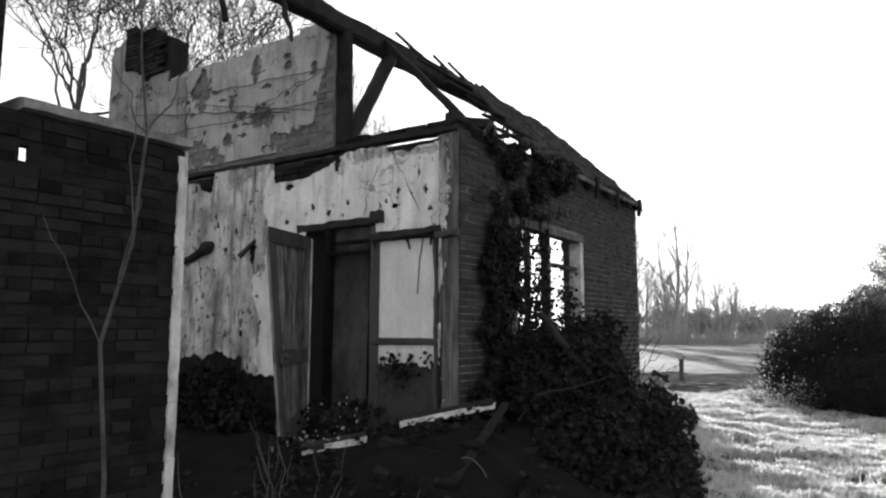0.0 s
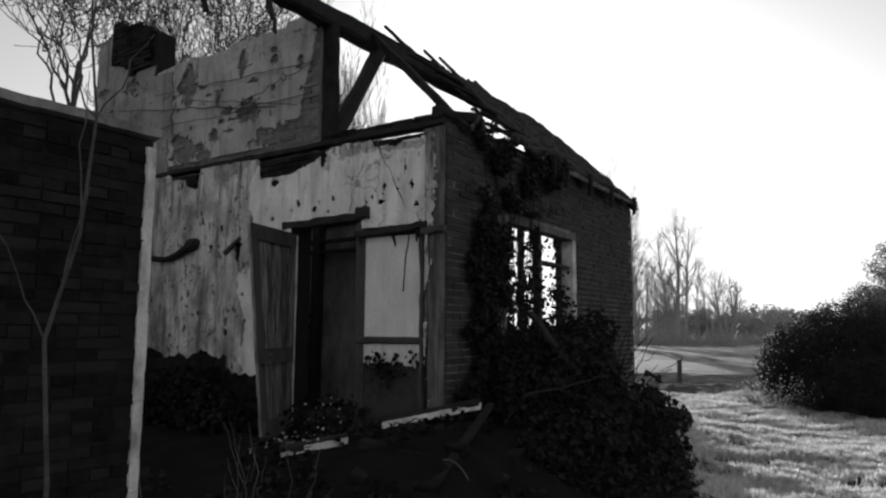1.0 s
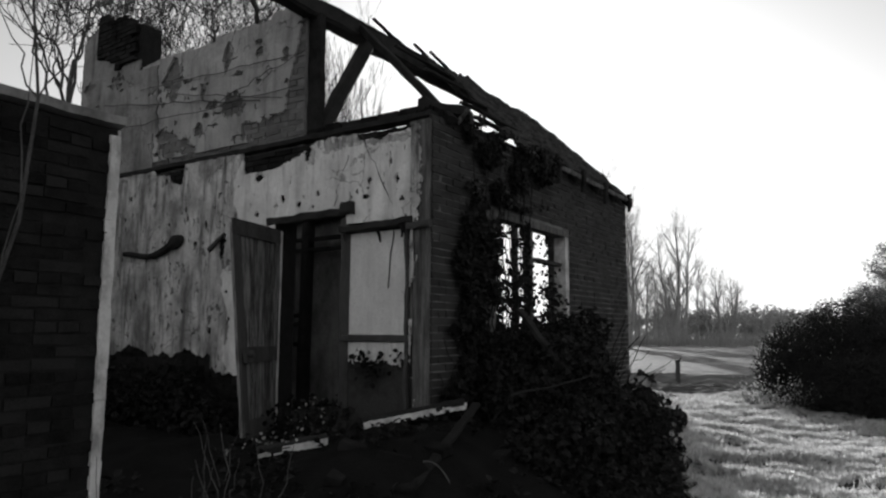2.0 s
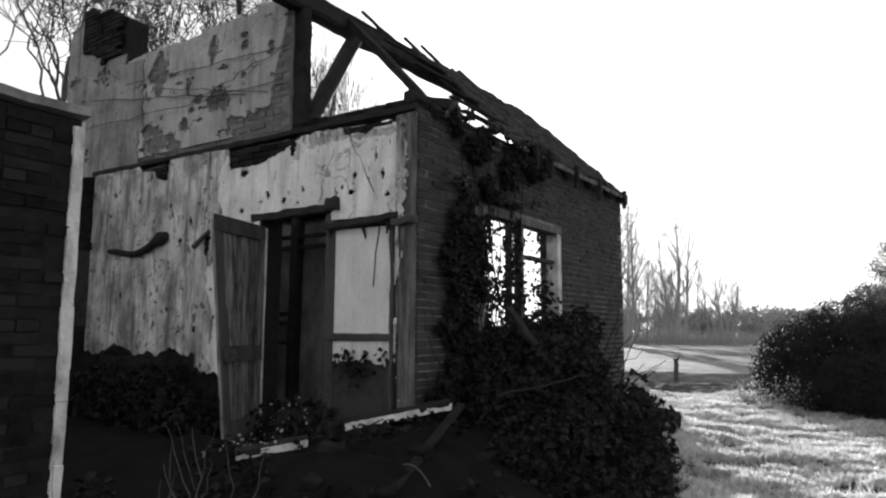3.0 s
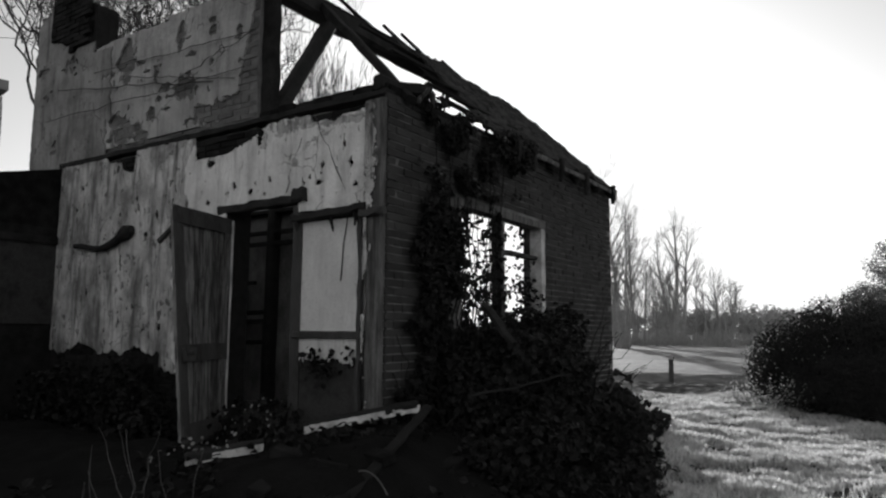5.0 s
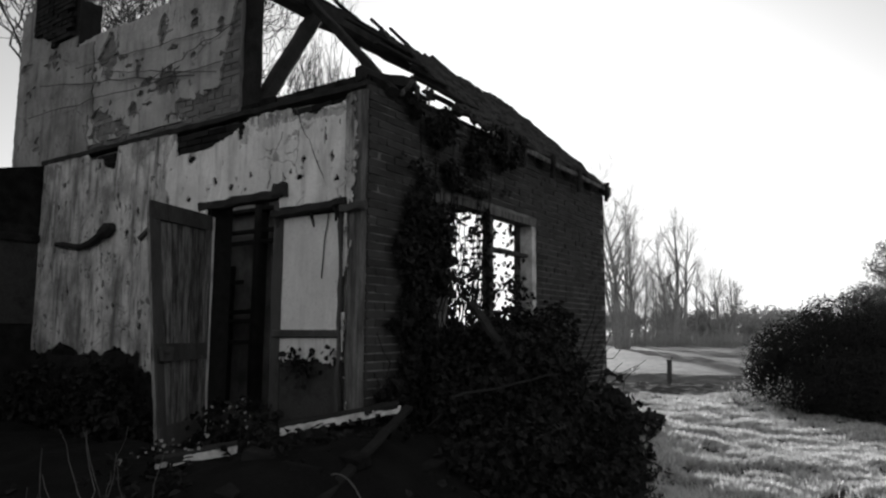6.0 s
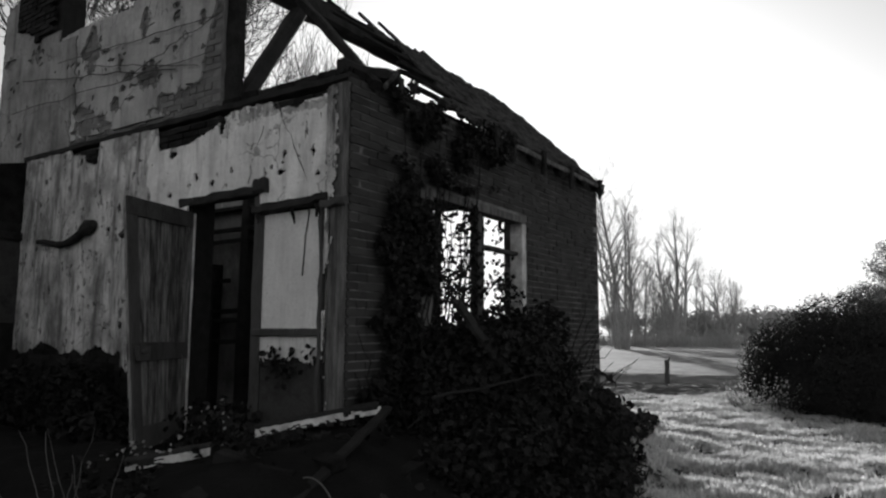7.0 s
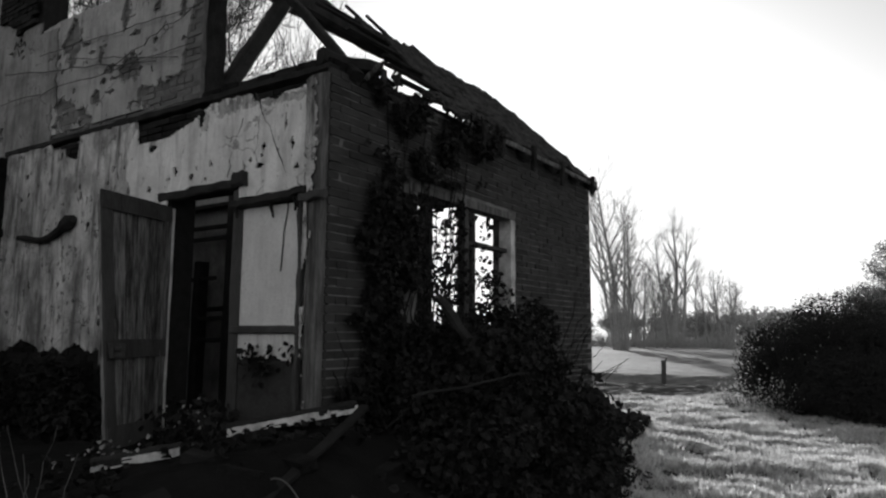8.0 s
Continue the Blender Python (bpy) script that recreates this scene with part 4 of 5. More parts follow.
def fallen_boards():
    ob = tagged(new("fallen_frame_board"), "fallen board with flaking white paint lying on rubble", "board")
    bm = bmesh.new()
    add_beam(bm, (-0.58, -1.14, 0.165), (-0.27, -0.82, 0.235), 0.1, 0.075, 0.004, 7)
    part("board_end", bm, BEAM, ob)
    bm = bmesh.new()
    add_beam(bm, (-0.14, -0.62, 0.325), (0.33, -0.05, 0.44), 0.1, 0.075, 0.004, 10)
    part("board_length", bm, BEAM, ob)
    for a, b, s in (((-0.58, -1.14, 0.165), (-0.27, -0.82, 0.235), 3), ((-0.14, -0.62, 0.325), (0.33, -0.05, 0.44), 8)):
        a, b = Vector(a), Vector(b)
        way = (b - a).normalized()
        side = Vector((way.y, -way.x, 0)).normalized()
        m = Matrix(((way.x, -side.x, 0, a.x + side.x * 0.056), (way.y, -side.y, 0, a.y + side.y * 0.056), (way.z, 0, 1, a.z), (0, 0, 0, 1)))
        sheet("flaking_paint", WHITE_EDGE, ob, m, 0.0, (b - a).length, -0.026, 0.026, 0.009, lambda u, v, s=s: wave(u * 4, v * 26, s) + 0.6 * wave(u * 14, v * 60, s + 1) < 0.22, 0.006, "flakes of white paint", 0.003)
    ob = tagged(new("leaning_plank"), "grey weathered plank leaning into the ivy", "plank")
    bm = bmesh.new()
    add_beam(bm, (0.3, 0.88, 1.15), (0.72, 0.92, 0.62), 0.1, 0.035, 0.006, 6, (1, 0, 0.5))
    part("plank_body", bm, BEAM, ob)
    ob = tagged(new("fallen_board"), "long dark board slanting down across the rubble", "board")
    bm = bmesh.new()
    add_beam(bm, (0.521, -0.2, 0.461), (0.65, -1.1, 0.1), 0.06, 0.025, 0.005, 9)
    part("board_body", bm, DARK_WOOD, ob)
    ob = tagged(new("fallen_branch"), "thin grey branch lying across the ivy", "branch")
    bm = bmesh.new()
    a, b = Vector((0.6, 0.15, 0.5)), Vector((0.95, 1.05, 0.62))
    add_tube(bm, [a.lerp(b, i / 7) + Vector((0, 0.02 * wave(i, 2), 0.03 * wave(i * 0.8, 5))) for i in range(8)], [0.012 - 0.001 * i for i in range(8)], 6)
    part("branch_body", bm, BEAM, ob)


fallen_boards()


def loose_bricks():
    bm = bmesh.new()
    add_box(bm, (-0.11, -0.052, -0.032), (0.11, 0.052, 0.032), 0.005, 0.006)
    me = mesh_of("brick_body", bm, DARK_BRICK)
    r = random.Random(5)
    spots = [(0.35, -0.4), (0.2, -0.62), (0.55, -0.75), (0.1, -0.95), (0.75, -0.3), (-0.3, -0.35), (-0.55, -0.6), (0.42, -0.98), (-0.05, -0.33), (0.62, -1.2), (-0.75, -0.9), (0.25, -1.3), (-0.95, -0.3), (-2.1, -0.5), (-2.6, -0.7)]
    for x, y in spots:
        ob = tagged(new("loose_brick", me), "loose dark brick lying in the rubble", "brick", "loose bricks in the rubble")
        ob.matrix_world = pose(x, y, lie(x, y) + 0.022, r.uniform(-14, 14), r.uniform(-14, 14), r.uniform(0, 180))


loose_bricks()


def field_post():
    ob = tagged(new("field_post"), "short dark wooden fence post standing by the ditch", "post")
    bm = bmesh.new()
    add_beam(bm, (-2.15, 15.2, -1.0), (-2.13, 15.15, 0.2), 0.11, 0.11, 0.006, 5, (1, 0, 0))
    part("post_body", bm, BARK, ob)
    bm = bmesh.new()
    add_beam(bm, (-2.1, 15.12, 0.05), (-2.04, 15.1, 0.27), 0.03, 0.03, 0.003, 2, (1, 0, 0))
    part("stake", bm, BARK, ob)


field_post()


def stem_points(a, b, bend, n, seed):
    a, b = Vector(a), Vector(b)
    return [a.lerp(b, i / n) + Vector((wave(i * 0.6, seed, 1), wave(i * 0.6, seed, 2), wave(i * 0.6, seed, 3))) * bend * math.sin(math.pi * i / n) for i in range(n + 1)]


def hanging_twigs():
    for k, (a, b, r) in enumerate((((-3.95, -0.02, 3.62), (-1.46, 0.0, 3.5), 0.006), ((-4.6, -0.05, 3.55), (-2.0, 0.0, 3.15), 0.007), ((-4.8, -0.05, 3.22), (-1.5, 0.0, 3.2), 0.006), ((-3.3, -0.03, 3.45), (-1.7, 0.0, 3.12), 0.005), ((-2.7, -0.03, 3.2), (-1.42, 0.0, 3.52), 0.005))):
        ob = tagged(new("dead_creeper"), "dead bare creeper stem trailing over the gable", "creeper", "creeper stems on the gable")
        bm = bmesh.new()
        add_tube(bm, stem_points(a, b, 0.05, 14, k * 3.3), [r * 0.9] * 15, 4)
        part("creeper_stem", bm, STEM, ob)
    for k, (a, b) in enumerate((((-0.72, -0.014, 2.62), (-0.36, -0.014, 1.95)), ((-0.36, -0.014, 1.95), (-0.42, 0.0, 1.3)), ((-0.85, -0.014, 2.45), (-1.0, -0.014, 2.02)))):
        ob = tagged(new("dead_creeper"), "thin dead creeper stem on white plaster", "creeper", "creeper stems on the plaster")
        bm = bmesh.new()
        pts = stem_points(a, b, 0.05, 9, 20 + k * 3.3)
        for p in pts:
            p.y = -0.014 if p.z > 1.8 else 0.004
        add_tube(bm, pts, [0.0045] * 10, 4)
        part("creeper_stem", bm, STEM, ob)


hanging_twigs()


def weeds():
    r = random.Random(8)
    spots = [(1.02, -3.42), (0.72, -3.12), (0.55, -3.05), (0.85, -2.9), (0.3, -2.75), (0.42, -2.45), (0.62, -2.2), (0.15, -2.15), (1.15, -3.1), (0.0, -1.9), (-0.2, -1.7), (0.35, -1.85), (1.2, -3.6), (-0.45, -1.5), (1.0, -2.3)]
    for k, (x, y) in enumerate(spots):
        ob = tagged(new("dry_weed"), "thin pale dry weed stem standing in the earth", "weed", "dry weeds by the outbuilding")
        bm = bmesh.new()
        for _ in range(r.choice((1, 2, 2))):
            h = r.uniform(0.3, 0.62)
            a = Vector((x + r.uniform(-0.05, 0.05), y + r.uniform(-0.05, 0.05), lie(x, y) - 0.03))
            b = a + Vector((r.uniform(-0.16, 0.16), r.uniform(-0.16, 0.16), h))
            add_tube(bm, stem_points(a, b, 0.05, 7, k * 1.7), [0.004 * (1 - 0.09 * i) for i in range(8)], 4)
        part("weed_stem", bm, DRY_STEM, ob)
    ob = tagged(new("arched_stem"), "pale arched bramble stem bent to the ground", "stem")
    bm = bmesh.new()
    add_tube(bm, [Vector((0.64 + 0.17 * f, -1.0 + 0.05 * f, 0.06 + 0.16 * max(0.0, math.sin(math.pi * (0.4 + 0.6 * f))) ** 0.7)) for f in (i / 12 for i in range(13))], [0.0042] * 13, 5)
    part("stem_body", bm, DRY_STEM, ob)


weeds()


# ---- bare trees ----


def grow(bm_thick, bm_twigs, at, way, length, radius, level, r, gnarl, fork, thin_at, least, rise=0.0):
    """One limb with its side limbs, as tubes."""
    n = 10 if level > 2 else 6 if level > 1 else 4
    pts, radii = [Vector(at)], [radius]
    d = Vector(way).normalized()
    p = Vector(at)
    for i in range(n):
        d = (d + Vector((r.uniform(-1, 1), r.uniform(-1, 1), r.uniform(-0.75, 1))) * gnarl * (0.4 if level == len(fork) - 1 else 1.0 if level > 2 else 1.3) + Vector((0, 0, 0.05))).normalized()
        p = p + d * (length / n)
        pts.append(p.copy())
        radii.append(max(least, radius * (1 - 0.62 * (i + 1) / n)))
    sides = 7 if level >= 4 else (5 if level == 3 else 3)
    add_tube(bm_thick if level >= thin_at else bm_twigs, pts, radii, sides)
    if level == 0:
        return
    for k in range(fork[level]):
        f = r.uniform(0.55 if level == len(fork) - 1 else 0.3, 1.0)
        j = min(n, max(1, round(f * n)))
        side = Vector((r.uniform(-1, 1), r.uniform(-1, 1), r.uniform(-0.25, 0.9) + rise))
        dd = (pts[j] - pts[j - 1]).normalized() * r.uniform(0.5, 1.1) + side.normalized() * r.uniform(0.6, 1.0) * (1 - 0.4 * rise)
        grow(bm_thick, bm_twigs, pts[j], dd, length * r.uniform(0.45, 0.72), max(radii[j] * r.uniform(0.5, 0.78), least), level - 1, r, gnarl, fork, thin_at, least, rise)


def bare_tree(name, at, height, radius, mat, seed, levels=4, gnarl=0.22, fork=(0, 4, 5, 5, 7), trunks=1, label="", group="", least=0.006, rise=0.0):
    r = random.Random(seed)
    ob = tagged(new(name), label, "tree", group)
    ob.location = at
    thick, twigs = bmesh.new(), bmesh.new()
    for k in range(trunks):
        lean = Vector((r.uniform(-0.2, 0.2), r.uniform(-0.2, 0.2), 1)) if trunks > 1 else Vector((r.uniform(-0.06, 0.06), r.uniform(-0.06, 0.06), 1))
        grow(thick, twigs, (r.uniform(-0.4, 0.4) * (trunks > 1), r.uniform(-0.4, 0.4) * (trunks > 1), -0.2), lean, height * r.uniform(0.55, 0.72), radius, levels, r, gnarl * 0.5 if trunks > 1 else gnarl, fork, levels - 1, least, rise)
    part("trunk", thick, mat, ob)
    part("crown", twigs, mat, ob)
    return ob


def misty_tree(at, height, radius, seed, stems, label, fan=0.22, start=0.3):
    """A winter tree in the mist: steep stems from one foot, long rising limbs, fine upright twigs."""
    r = random.Random(seed)
    ob = tagged(new("far_tree"), label, "tree", "row of far trees")
    ob.location = at
    trunk, crown = bmesh.new(), bmesh.new()

    def shoot(bm, p, d, length, rad, n, sides, sway, rise, least):
        pts, radii = [p.copy()], [rad]
        for i in range(n):
            d = (d + Vector((r.uniform(-1, 1), r.uniform(-1, 1), r.uniform(-0.5, 0.5))) * sway + Vector((0, 0, rise))).normalized()
            p = p + d * (length / n)
            pts.append(p.copy())
            radii.append(max(least, rad * (1 - 0.85 * (i + 1) / n)))
        add_tube(bm, pts, radii, sides)
        return pts, radii

    def aside(d, spread):
        a = r.uniform(0, 6.283)
        s = d.cross(Vector((math.cos(a), math.sin(a), 0.2))).normalized()
        return (d + s * spread * r.uniform(0.7, 1.2)).normalized()

    def along(pts, f):
        k = f * (len(pts) - 1)
        j = min(len(pts) - 2, int(k))
        return pts[j].lerp(pts[j + 1], k - j), (pts[j + 1] - pts[j]).normalized(), j

    for k in range(stems):
        h = height * (1 if k == 0 else r.uniform(0.72, 0.97))
        a = 6.283 * k / max(1, stems - 1) + r.uniform(-0.4, 0.4)
        lean = Vector((0, 0, 1)) if k == 0 else Vector((fan * math.cos(a), fan * math.sin(a), 1))
        foot = Vector((0.5 * math.cos(a), 0.5 * math.sin(a), -0.3)) if k else Vector((0, 0, -0.3))
        tp, tr = shoot(trunk, foot, lean.normalized(), h, radius * (1 if k == 0 else 0.75), 12, 6, 0.06, 0.02, 0.03)
        for m in range(16):
            f = start + (0.97 - start) * (m + r.random()) / 16
            p, d0, q = along(tp, f)
            lp, lr = shoot(crown, p, aside(d0, 0.72), h * (0.1 + 0.32 * (1 - f)), max(0.03, tr[q] * 0.55), 7, 4, 0.08, 0.035, 0.012)
            for _ in range(7):
                p1, d1, q1 = along(lp, r.uniform(0.2, 1.0))
                sp, sr = shoot(crown, p1, aside(d1, 0.6), h * r.uniform(0.05, 0.14), max(0.012, lr[q1] * 0.5), 4, 3, 0.1, 0.06, 0.007)
                for _ in range(3):
                    p2, d2, q2 = along(sp, r.uniform(0.25, 1.0))
                    shoot(crown, p2, aside(d2, 0.6), h * r.uniform(0.03, 0.08), 0.007, 2, 3, 0.1, 0.05, 0.005)
    part("trunk", trunk, HAZE_BARK, ob)
    part("crown", crown, HAZE_BARK, ob)
    return ob


def trees():
    bare_tree("bare_tree", (-19.1, 7.35, -0.4), 15.5, 0.17, BARK, 5, 5, 0.38, (0, 4, 4, 4, 4, 7), 1, "gnarled leafless tree with twisted dark limbs", "", 0.013)
    bare_tree("bare_tree", (-16.0, 9.4, -0.4), 14.5, 0.16, BARK, 9, 5, 0.4, (0, 4, 4, 4, 4, 6), 1, "leafless tree with crooked dark limbs behind the chimney", "", 0.011)
    bare_tree("bare_tree", (-22.0, 14.5, -0.4), 17.5, 0.2, BARK, 14, 5, 0.34, (0, 3, 3, 3, 4, 5), 1, "slender leafless tree with fine twigs", "", 0.01)
    bare_tree("bare_shrub", (-9.2, 9.3, -0.4), 7.4, 0.035, BARK, 21, 4, 0.12, (0, 4, 4, 4, 5), 4, "tall leafless shrub with upright fine twigs", "", 0.0045, 0.6)
    bare_tree("bare_shrub", (-13.2, 14.5, -0.4), 9.0, 0.045, BARK, 27, 4, 0.12, (0, 4, 4, 4, 5), 3, "tall leafless shrub behind the roofless house", "", 0.006, 0.6)
    a = misty_tree((-17.2, 55.5, -0.4), 15.4, 0.26, 31, 5, "tall many-stemmed leafless tree in the mist", 0.1, 0.25)
    b = misty_tree((-17.2, 73.0, -0.6), 14.2, 0.34, 35, 3, "broad leafless tree in the mist", 0.16, 0.28)
    c = misty_tree((-14.0, 80.0, -0.6), 8.5, 0.2, 39, 2, "leafless far tree in the mist", 0.2)
    d = misty_tree((-20.3, 68.0, -0.6), 9.0, 0.13, 43, 1, "slender leafless far tree in the mist")
    r = random.Random(4)
    for src, x, y, s in ((c, -20.8, 70, 0.9), (c, -19.0, 77, 1.0), (c, -20.9, 64, 0.75), (c, -16.0, 82, 0.9), (c, -12.6, 88, 0.62), (c, -11.0, 95, 0.5), (b, -16.0, 96, 0.6), (c, -23.0, 74, 1.0), (c, -9.9, 104, 0.45), (c, -13.2, 110, 0.6), (c, -12.3, 125, 0.6), (c, -17.2, 66, 0.7), (c, -22.4, 90, 1.0), (c, -26, 100, 1.0), (d, -19.2, 71, 1.0), (d, -18.4, 66, 0.9), (d, -15.6, 76, 1.0), (d, -15.0, 84, 0.9), (d, -13.4, 86, 0.7), (d, -21.6, 76, 1.1), (d, -12.0, 92, 0.55), (d, -16.6, 70, 0.8)):
        copy_thing(src, pose(x, y, -0.6, 0, 0, r.uniform(0, 360)) @ Matrix.Diagonal((s, s, s, 1)))


trees()


def leaf_cloud(name, mat, spots, size, label, category, seed, kind="stuff", flat=0.0):
    """Many small folded leaves at places given as (point, outward)."""
    r = random.Random(seed)
    co, faces = [], []
    for p, out in spots:
        n = (out + Vector((r.uniform(-1, 1), r.uniform(-1, 1), r.uniform(-1, 1))) * (0.9 - flat)).normalized()
        t = n.cross(Vector((r.uniform(-1, 1), r.uniform(-1, 1), r.uniform(-1, 0.4))))
        if t.length < 0.01:
            continue
        t.normalize()
        b = n.cross(t)
        s = size * r.uniform(0.55, 1.25)
        k = len(co)
        fold = n * (0.22 * s)
        co += [p - t * s * 0.55, p - t * s * 0.15 + b * s * 0.48 + fold, p + t * s * 0.35 + b * s * 0.3 + fold, p + t * s * 0.68, p + t * s * 0.35 - b * s * 0.3 + fold, p - t * s * 0.15 - b * s * 0.48 + fold]
        faces += [(k, k + 3, k + 2, k + 1), (k, k + 5, k + 4, k + 3)]
    me = bpy.data.meshes.new(name)
    me.from_pydata([tuple(c) for c in co], [], faces)
    me.materials.append(mat)
    return tagged(new(name, me), label, category, "", kind)


def shell(c, rad, count, r, thick=0.3, low=-0.3):
    """Places in the outer layer of a lumpy ellipsoid."""
    out = []
    c = Vector(c)
    while len(out) < count:
        d = Vector((r.gauss(0, 1), r.gauss(0, 1), r.gauss(0, 1))).normalized()
        if d.z < low:
            continue
        k = (1 - thick * r.random() ** 1.5) * (1 + 0.2 * wave(d.x * 3 + c.x * 5, d.y * 3 + d.z * 4, c.y) + 0.12 * wave(d.x * 8, d.y * 8 + d.z * 8, c.x))
        p = c + Vector((d.x * rad[0], d.y * rad[1], d.z * rad[2])) * k
        out.append((p, d))
    return out


def ivy():
    r = random.Random(17)
    spots = []
    for c, rad, n in (((0.3, 1.5, 0.35), (0.65, 1.1, 0.72), 5600), ((0.4, 2.5, 0.3), (0.7, 1.0, 0.88), 5600), ((0.75, 1.6, 0.05), (0.85, 1.0, 0.55), 5600), ((0.3, 0.75, 0.25), (0.4, 0.5, 0.5), 2000), ((0.22, 3.4, 0.15), (0.45, 0.9, 0.62), 1800), ((0.85, 0.5, -0.02), (0.7, 0.7, 0.42), 2600), ((1.0, 2.6, 0.0), (0.55, 0.9, 0.45), 2000)):
        spots += shell(c, rad, n, r)
    spots = [(p, d) for p, d in spots if p.x > 0.03]
    # trailing sprays along the open side
    for k in range(40):
        a = Vector((r.uniform(0.75, 1.0), r.uniform(0.7, 2.8), r.uniform(0.1, 0.4)))
        d = Vector((r.uniform(0.2, 0.7), r.uniform(-0.4, 0.3), r.uniform(0.0, 0.55)))
        for i in range(9):
            f = i / 8
            spots.append((a + d * (f * 0.5) + Vector((0, 0, -0.22 * f * f)) + Vector((r.uniform(-0.03, 0.03), r.uniform(-0.03, 0.03), r.uniform(-0.03, 0.03))), Vector((1, -0.5, 0.4))))
    edge = []
    for k in range(24):
        a = Vector((r.uniform(0.8, 1.0), r.uniform(1.5, 2.3), r.uniform(0.2, 0.55)))
        d = Vector((r.uniform(0.2, 0.5), r.uniform(-0.1, 0.25), r.uniform(-0.1, 0.4)))
        for i in range(10):
            f = i / 9
            edge.append((a + d * (f * 0.6) + Vector((0, 0, -0.25 * f * f)) + Vector((r.uniform(-0.03, 0.03), r.uniform(-0.03, 0.03), r.uniform(-0.03, 0.03))), Vector((1, -0.5, 0.4))))
    leaf_cloud("bramble_sprays", IVY, edge, 0.062, "bramble sprays with dark leaves hanging over the lawn", "bramble", 5)
    leaf_cloud("ivy_thicket", IVY, [(p, d) for p, d in spots if p.z > -0.25 and p.x + 0.35 * p.y < 1.48 - 0.2 * max(0.0, p.z - 0.1) + 0.18 * wave(p.y * 3, p.z * 5, 6)], 0.044, "dark glossy ivy and bramble thicket against the wall", "ivy", 2)
    # on the wall
    spots = []
    while len(spots) < 5200:
        y, z = r.uniform(0.1, 3.2), r.uniform(0.3, 2.78)
        mid, half = profile(z, [(0.3, 0.75), (1.2, 0.7), (1.9, 0.75), (2.3, 1.2), (2.7, 1.3)]), profile(z, [(0.3, 0.7), (1.2, 0.4), (1.9, 0.4), (2.3, 0.85), (2.7, 0.9)])
        if abs(y - mid) < half * (1 + 0.5 * wave(z * 3, y * 3, 4)) and wave(y * 3.3, z * 3.3, 8) + 0.4 * wave(y * 9, z * 9, 3) > (-0.28 if z < 1.9 else 0.0) and not (WIN[0] - 0.02 < y < WIN[1] + 0.05 and WIN[2] < z < WIN[3] + 0.05):
            spots.append((Vector((0.035 + 0.11 * r.random() ** 2, y, z)), Vector((1, -0.1, 0.35))))
    leaf_cloud("wall_ivy", IVY, spots, 0.044, "dark ivy climbing the brick wall to the eaves", "ivy", 4, "stuff", 0.2)
    # trailing through the window
    spots = []
    for y, top, low, n in ((1.0, 2.02, 0.95, 130), (1.08, 2.02, 0.95, 120), (1.17, 2.0, 1.0, 90), (1.25, 2.02, 1.0, 60), (1.36, 1.95, 1.0, 70), (1.46, 2.02, 1.1, 46), (1.55, 1.9, 0.95, 70), (1.64, 2.02, 1.2, 60), (1.74, 2.02, 0.95, 110), (1.84, 1.98, 1.0, 90), (1.94, 2.0, 1.25, 40), (2.02, 1.75, 1.0, 40), (2.15, 1.62, 0.95, 40), (2.26, 2.0, 1.72, 22), (2.36, 1.5, 0.95, 36), (2.5, 1.4, 0.95, 44)):
        x = r.uniform(-0.1, 0.05)
        for k in range(n):
            z = r.uniform(low, top)
            spots.append((Vector((x + r.gauss(0, 0.03), y + 0.06 * wave(z * 4, y * 9) + r.gauss(0, 0.022), z)), Vector((1, -0.4, 0.2))))
    for k in range(900):
        y = r.uniform(0.96, 2.6)
        z = 0.92 + 0.5 * r.random() ** 1.4
        if wave(y * 7, z * 7, 5) > -0.08 or z < 1.05:
            spots.append((Vector((r.uniform(-0.2, 0.08), y, z)), Vector((1, -0.4, 0.2))))
    leaf_cloud("window_ivy", IVY, spots, 0.04, "ivy strands trailing across the empty window", "ivy", 6)
    bm = bmesh.new()
    for k in range(70):
        y = r.uniform(0.2, 3.0)
        a = Vector((r.uniform(0.05, 0.5), y, r.uniform(-0.1, 0.3)))
        b = a + Vector((r.uniform(-0.2, 0.6), r.uniform(-0.6, 0.6), r.uniform(0.3, 1.0)))
        add_tube(bm, stem_points(a, b, 0.2, 7, k * 0.9), [0.007 - 0.0006 * i for i in range(8)], 4)
    for k in range(26):
        y = r.uniform(0.4, 1.3)
        a = Vector((0.03, y, 0.3))
        b = Vector((0.03, y + r.uniform(-0.2, 0.5), r.uniform(1.6, 2.7)))
        add_tube(bm, [Vector((max(0.03, p.x), p.y, p.z)) for p in stem_points(a, b, 0.12, 9, k * 1.9)], [0.008 - 0.0005 * i for i in range(10)], 4)
    tagged(part("bramble_stems", bm, DARK_WOOD), "tangled bramble and ivy stems", "stems", "", "stuff")
    # low weeds over the rubble and at the wall's foot
    spots = []
    for k in range(2600):
        x, y = r.uniform(-1.2, 1.7), r.uniform(-1.9, 0.2)
        if x < 0 and y > -0.05:
            continue
        if wave(x * 2.2, y * 2.2, 6) > -0.05:
            spots.append((Vector((x, y, lie(x, y) + 0.1 * r.random() ** 1.5)), Vector((0, 0, 1))))
    for k in range(330):
        f = r.random()
        spots.append((Vector((-1.5 + 0.75 * f + r.gauss(0, 0.08), r.uniform(-0.35, 0.1), 0.05 + (0.34 - 0.12 * wave(f * 5, 2.2)) * r.random() ** 1.4)), Vector((0.3, -1, 0.5))))
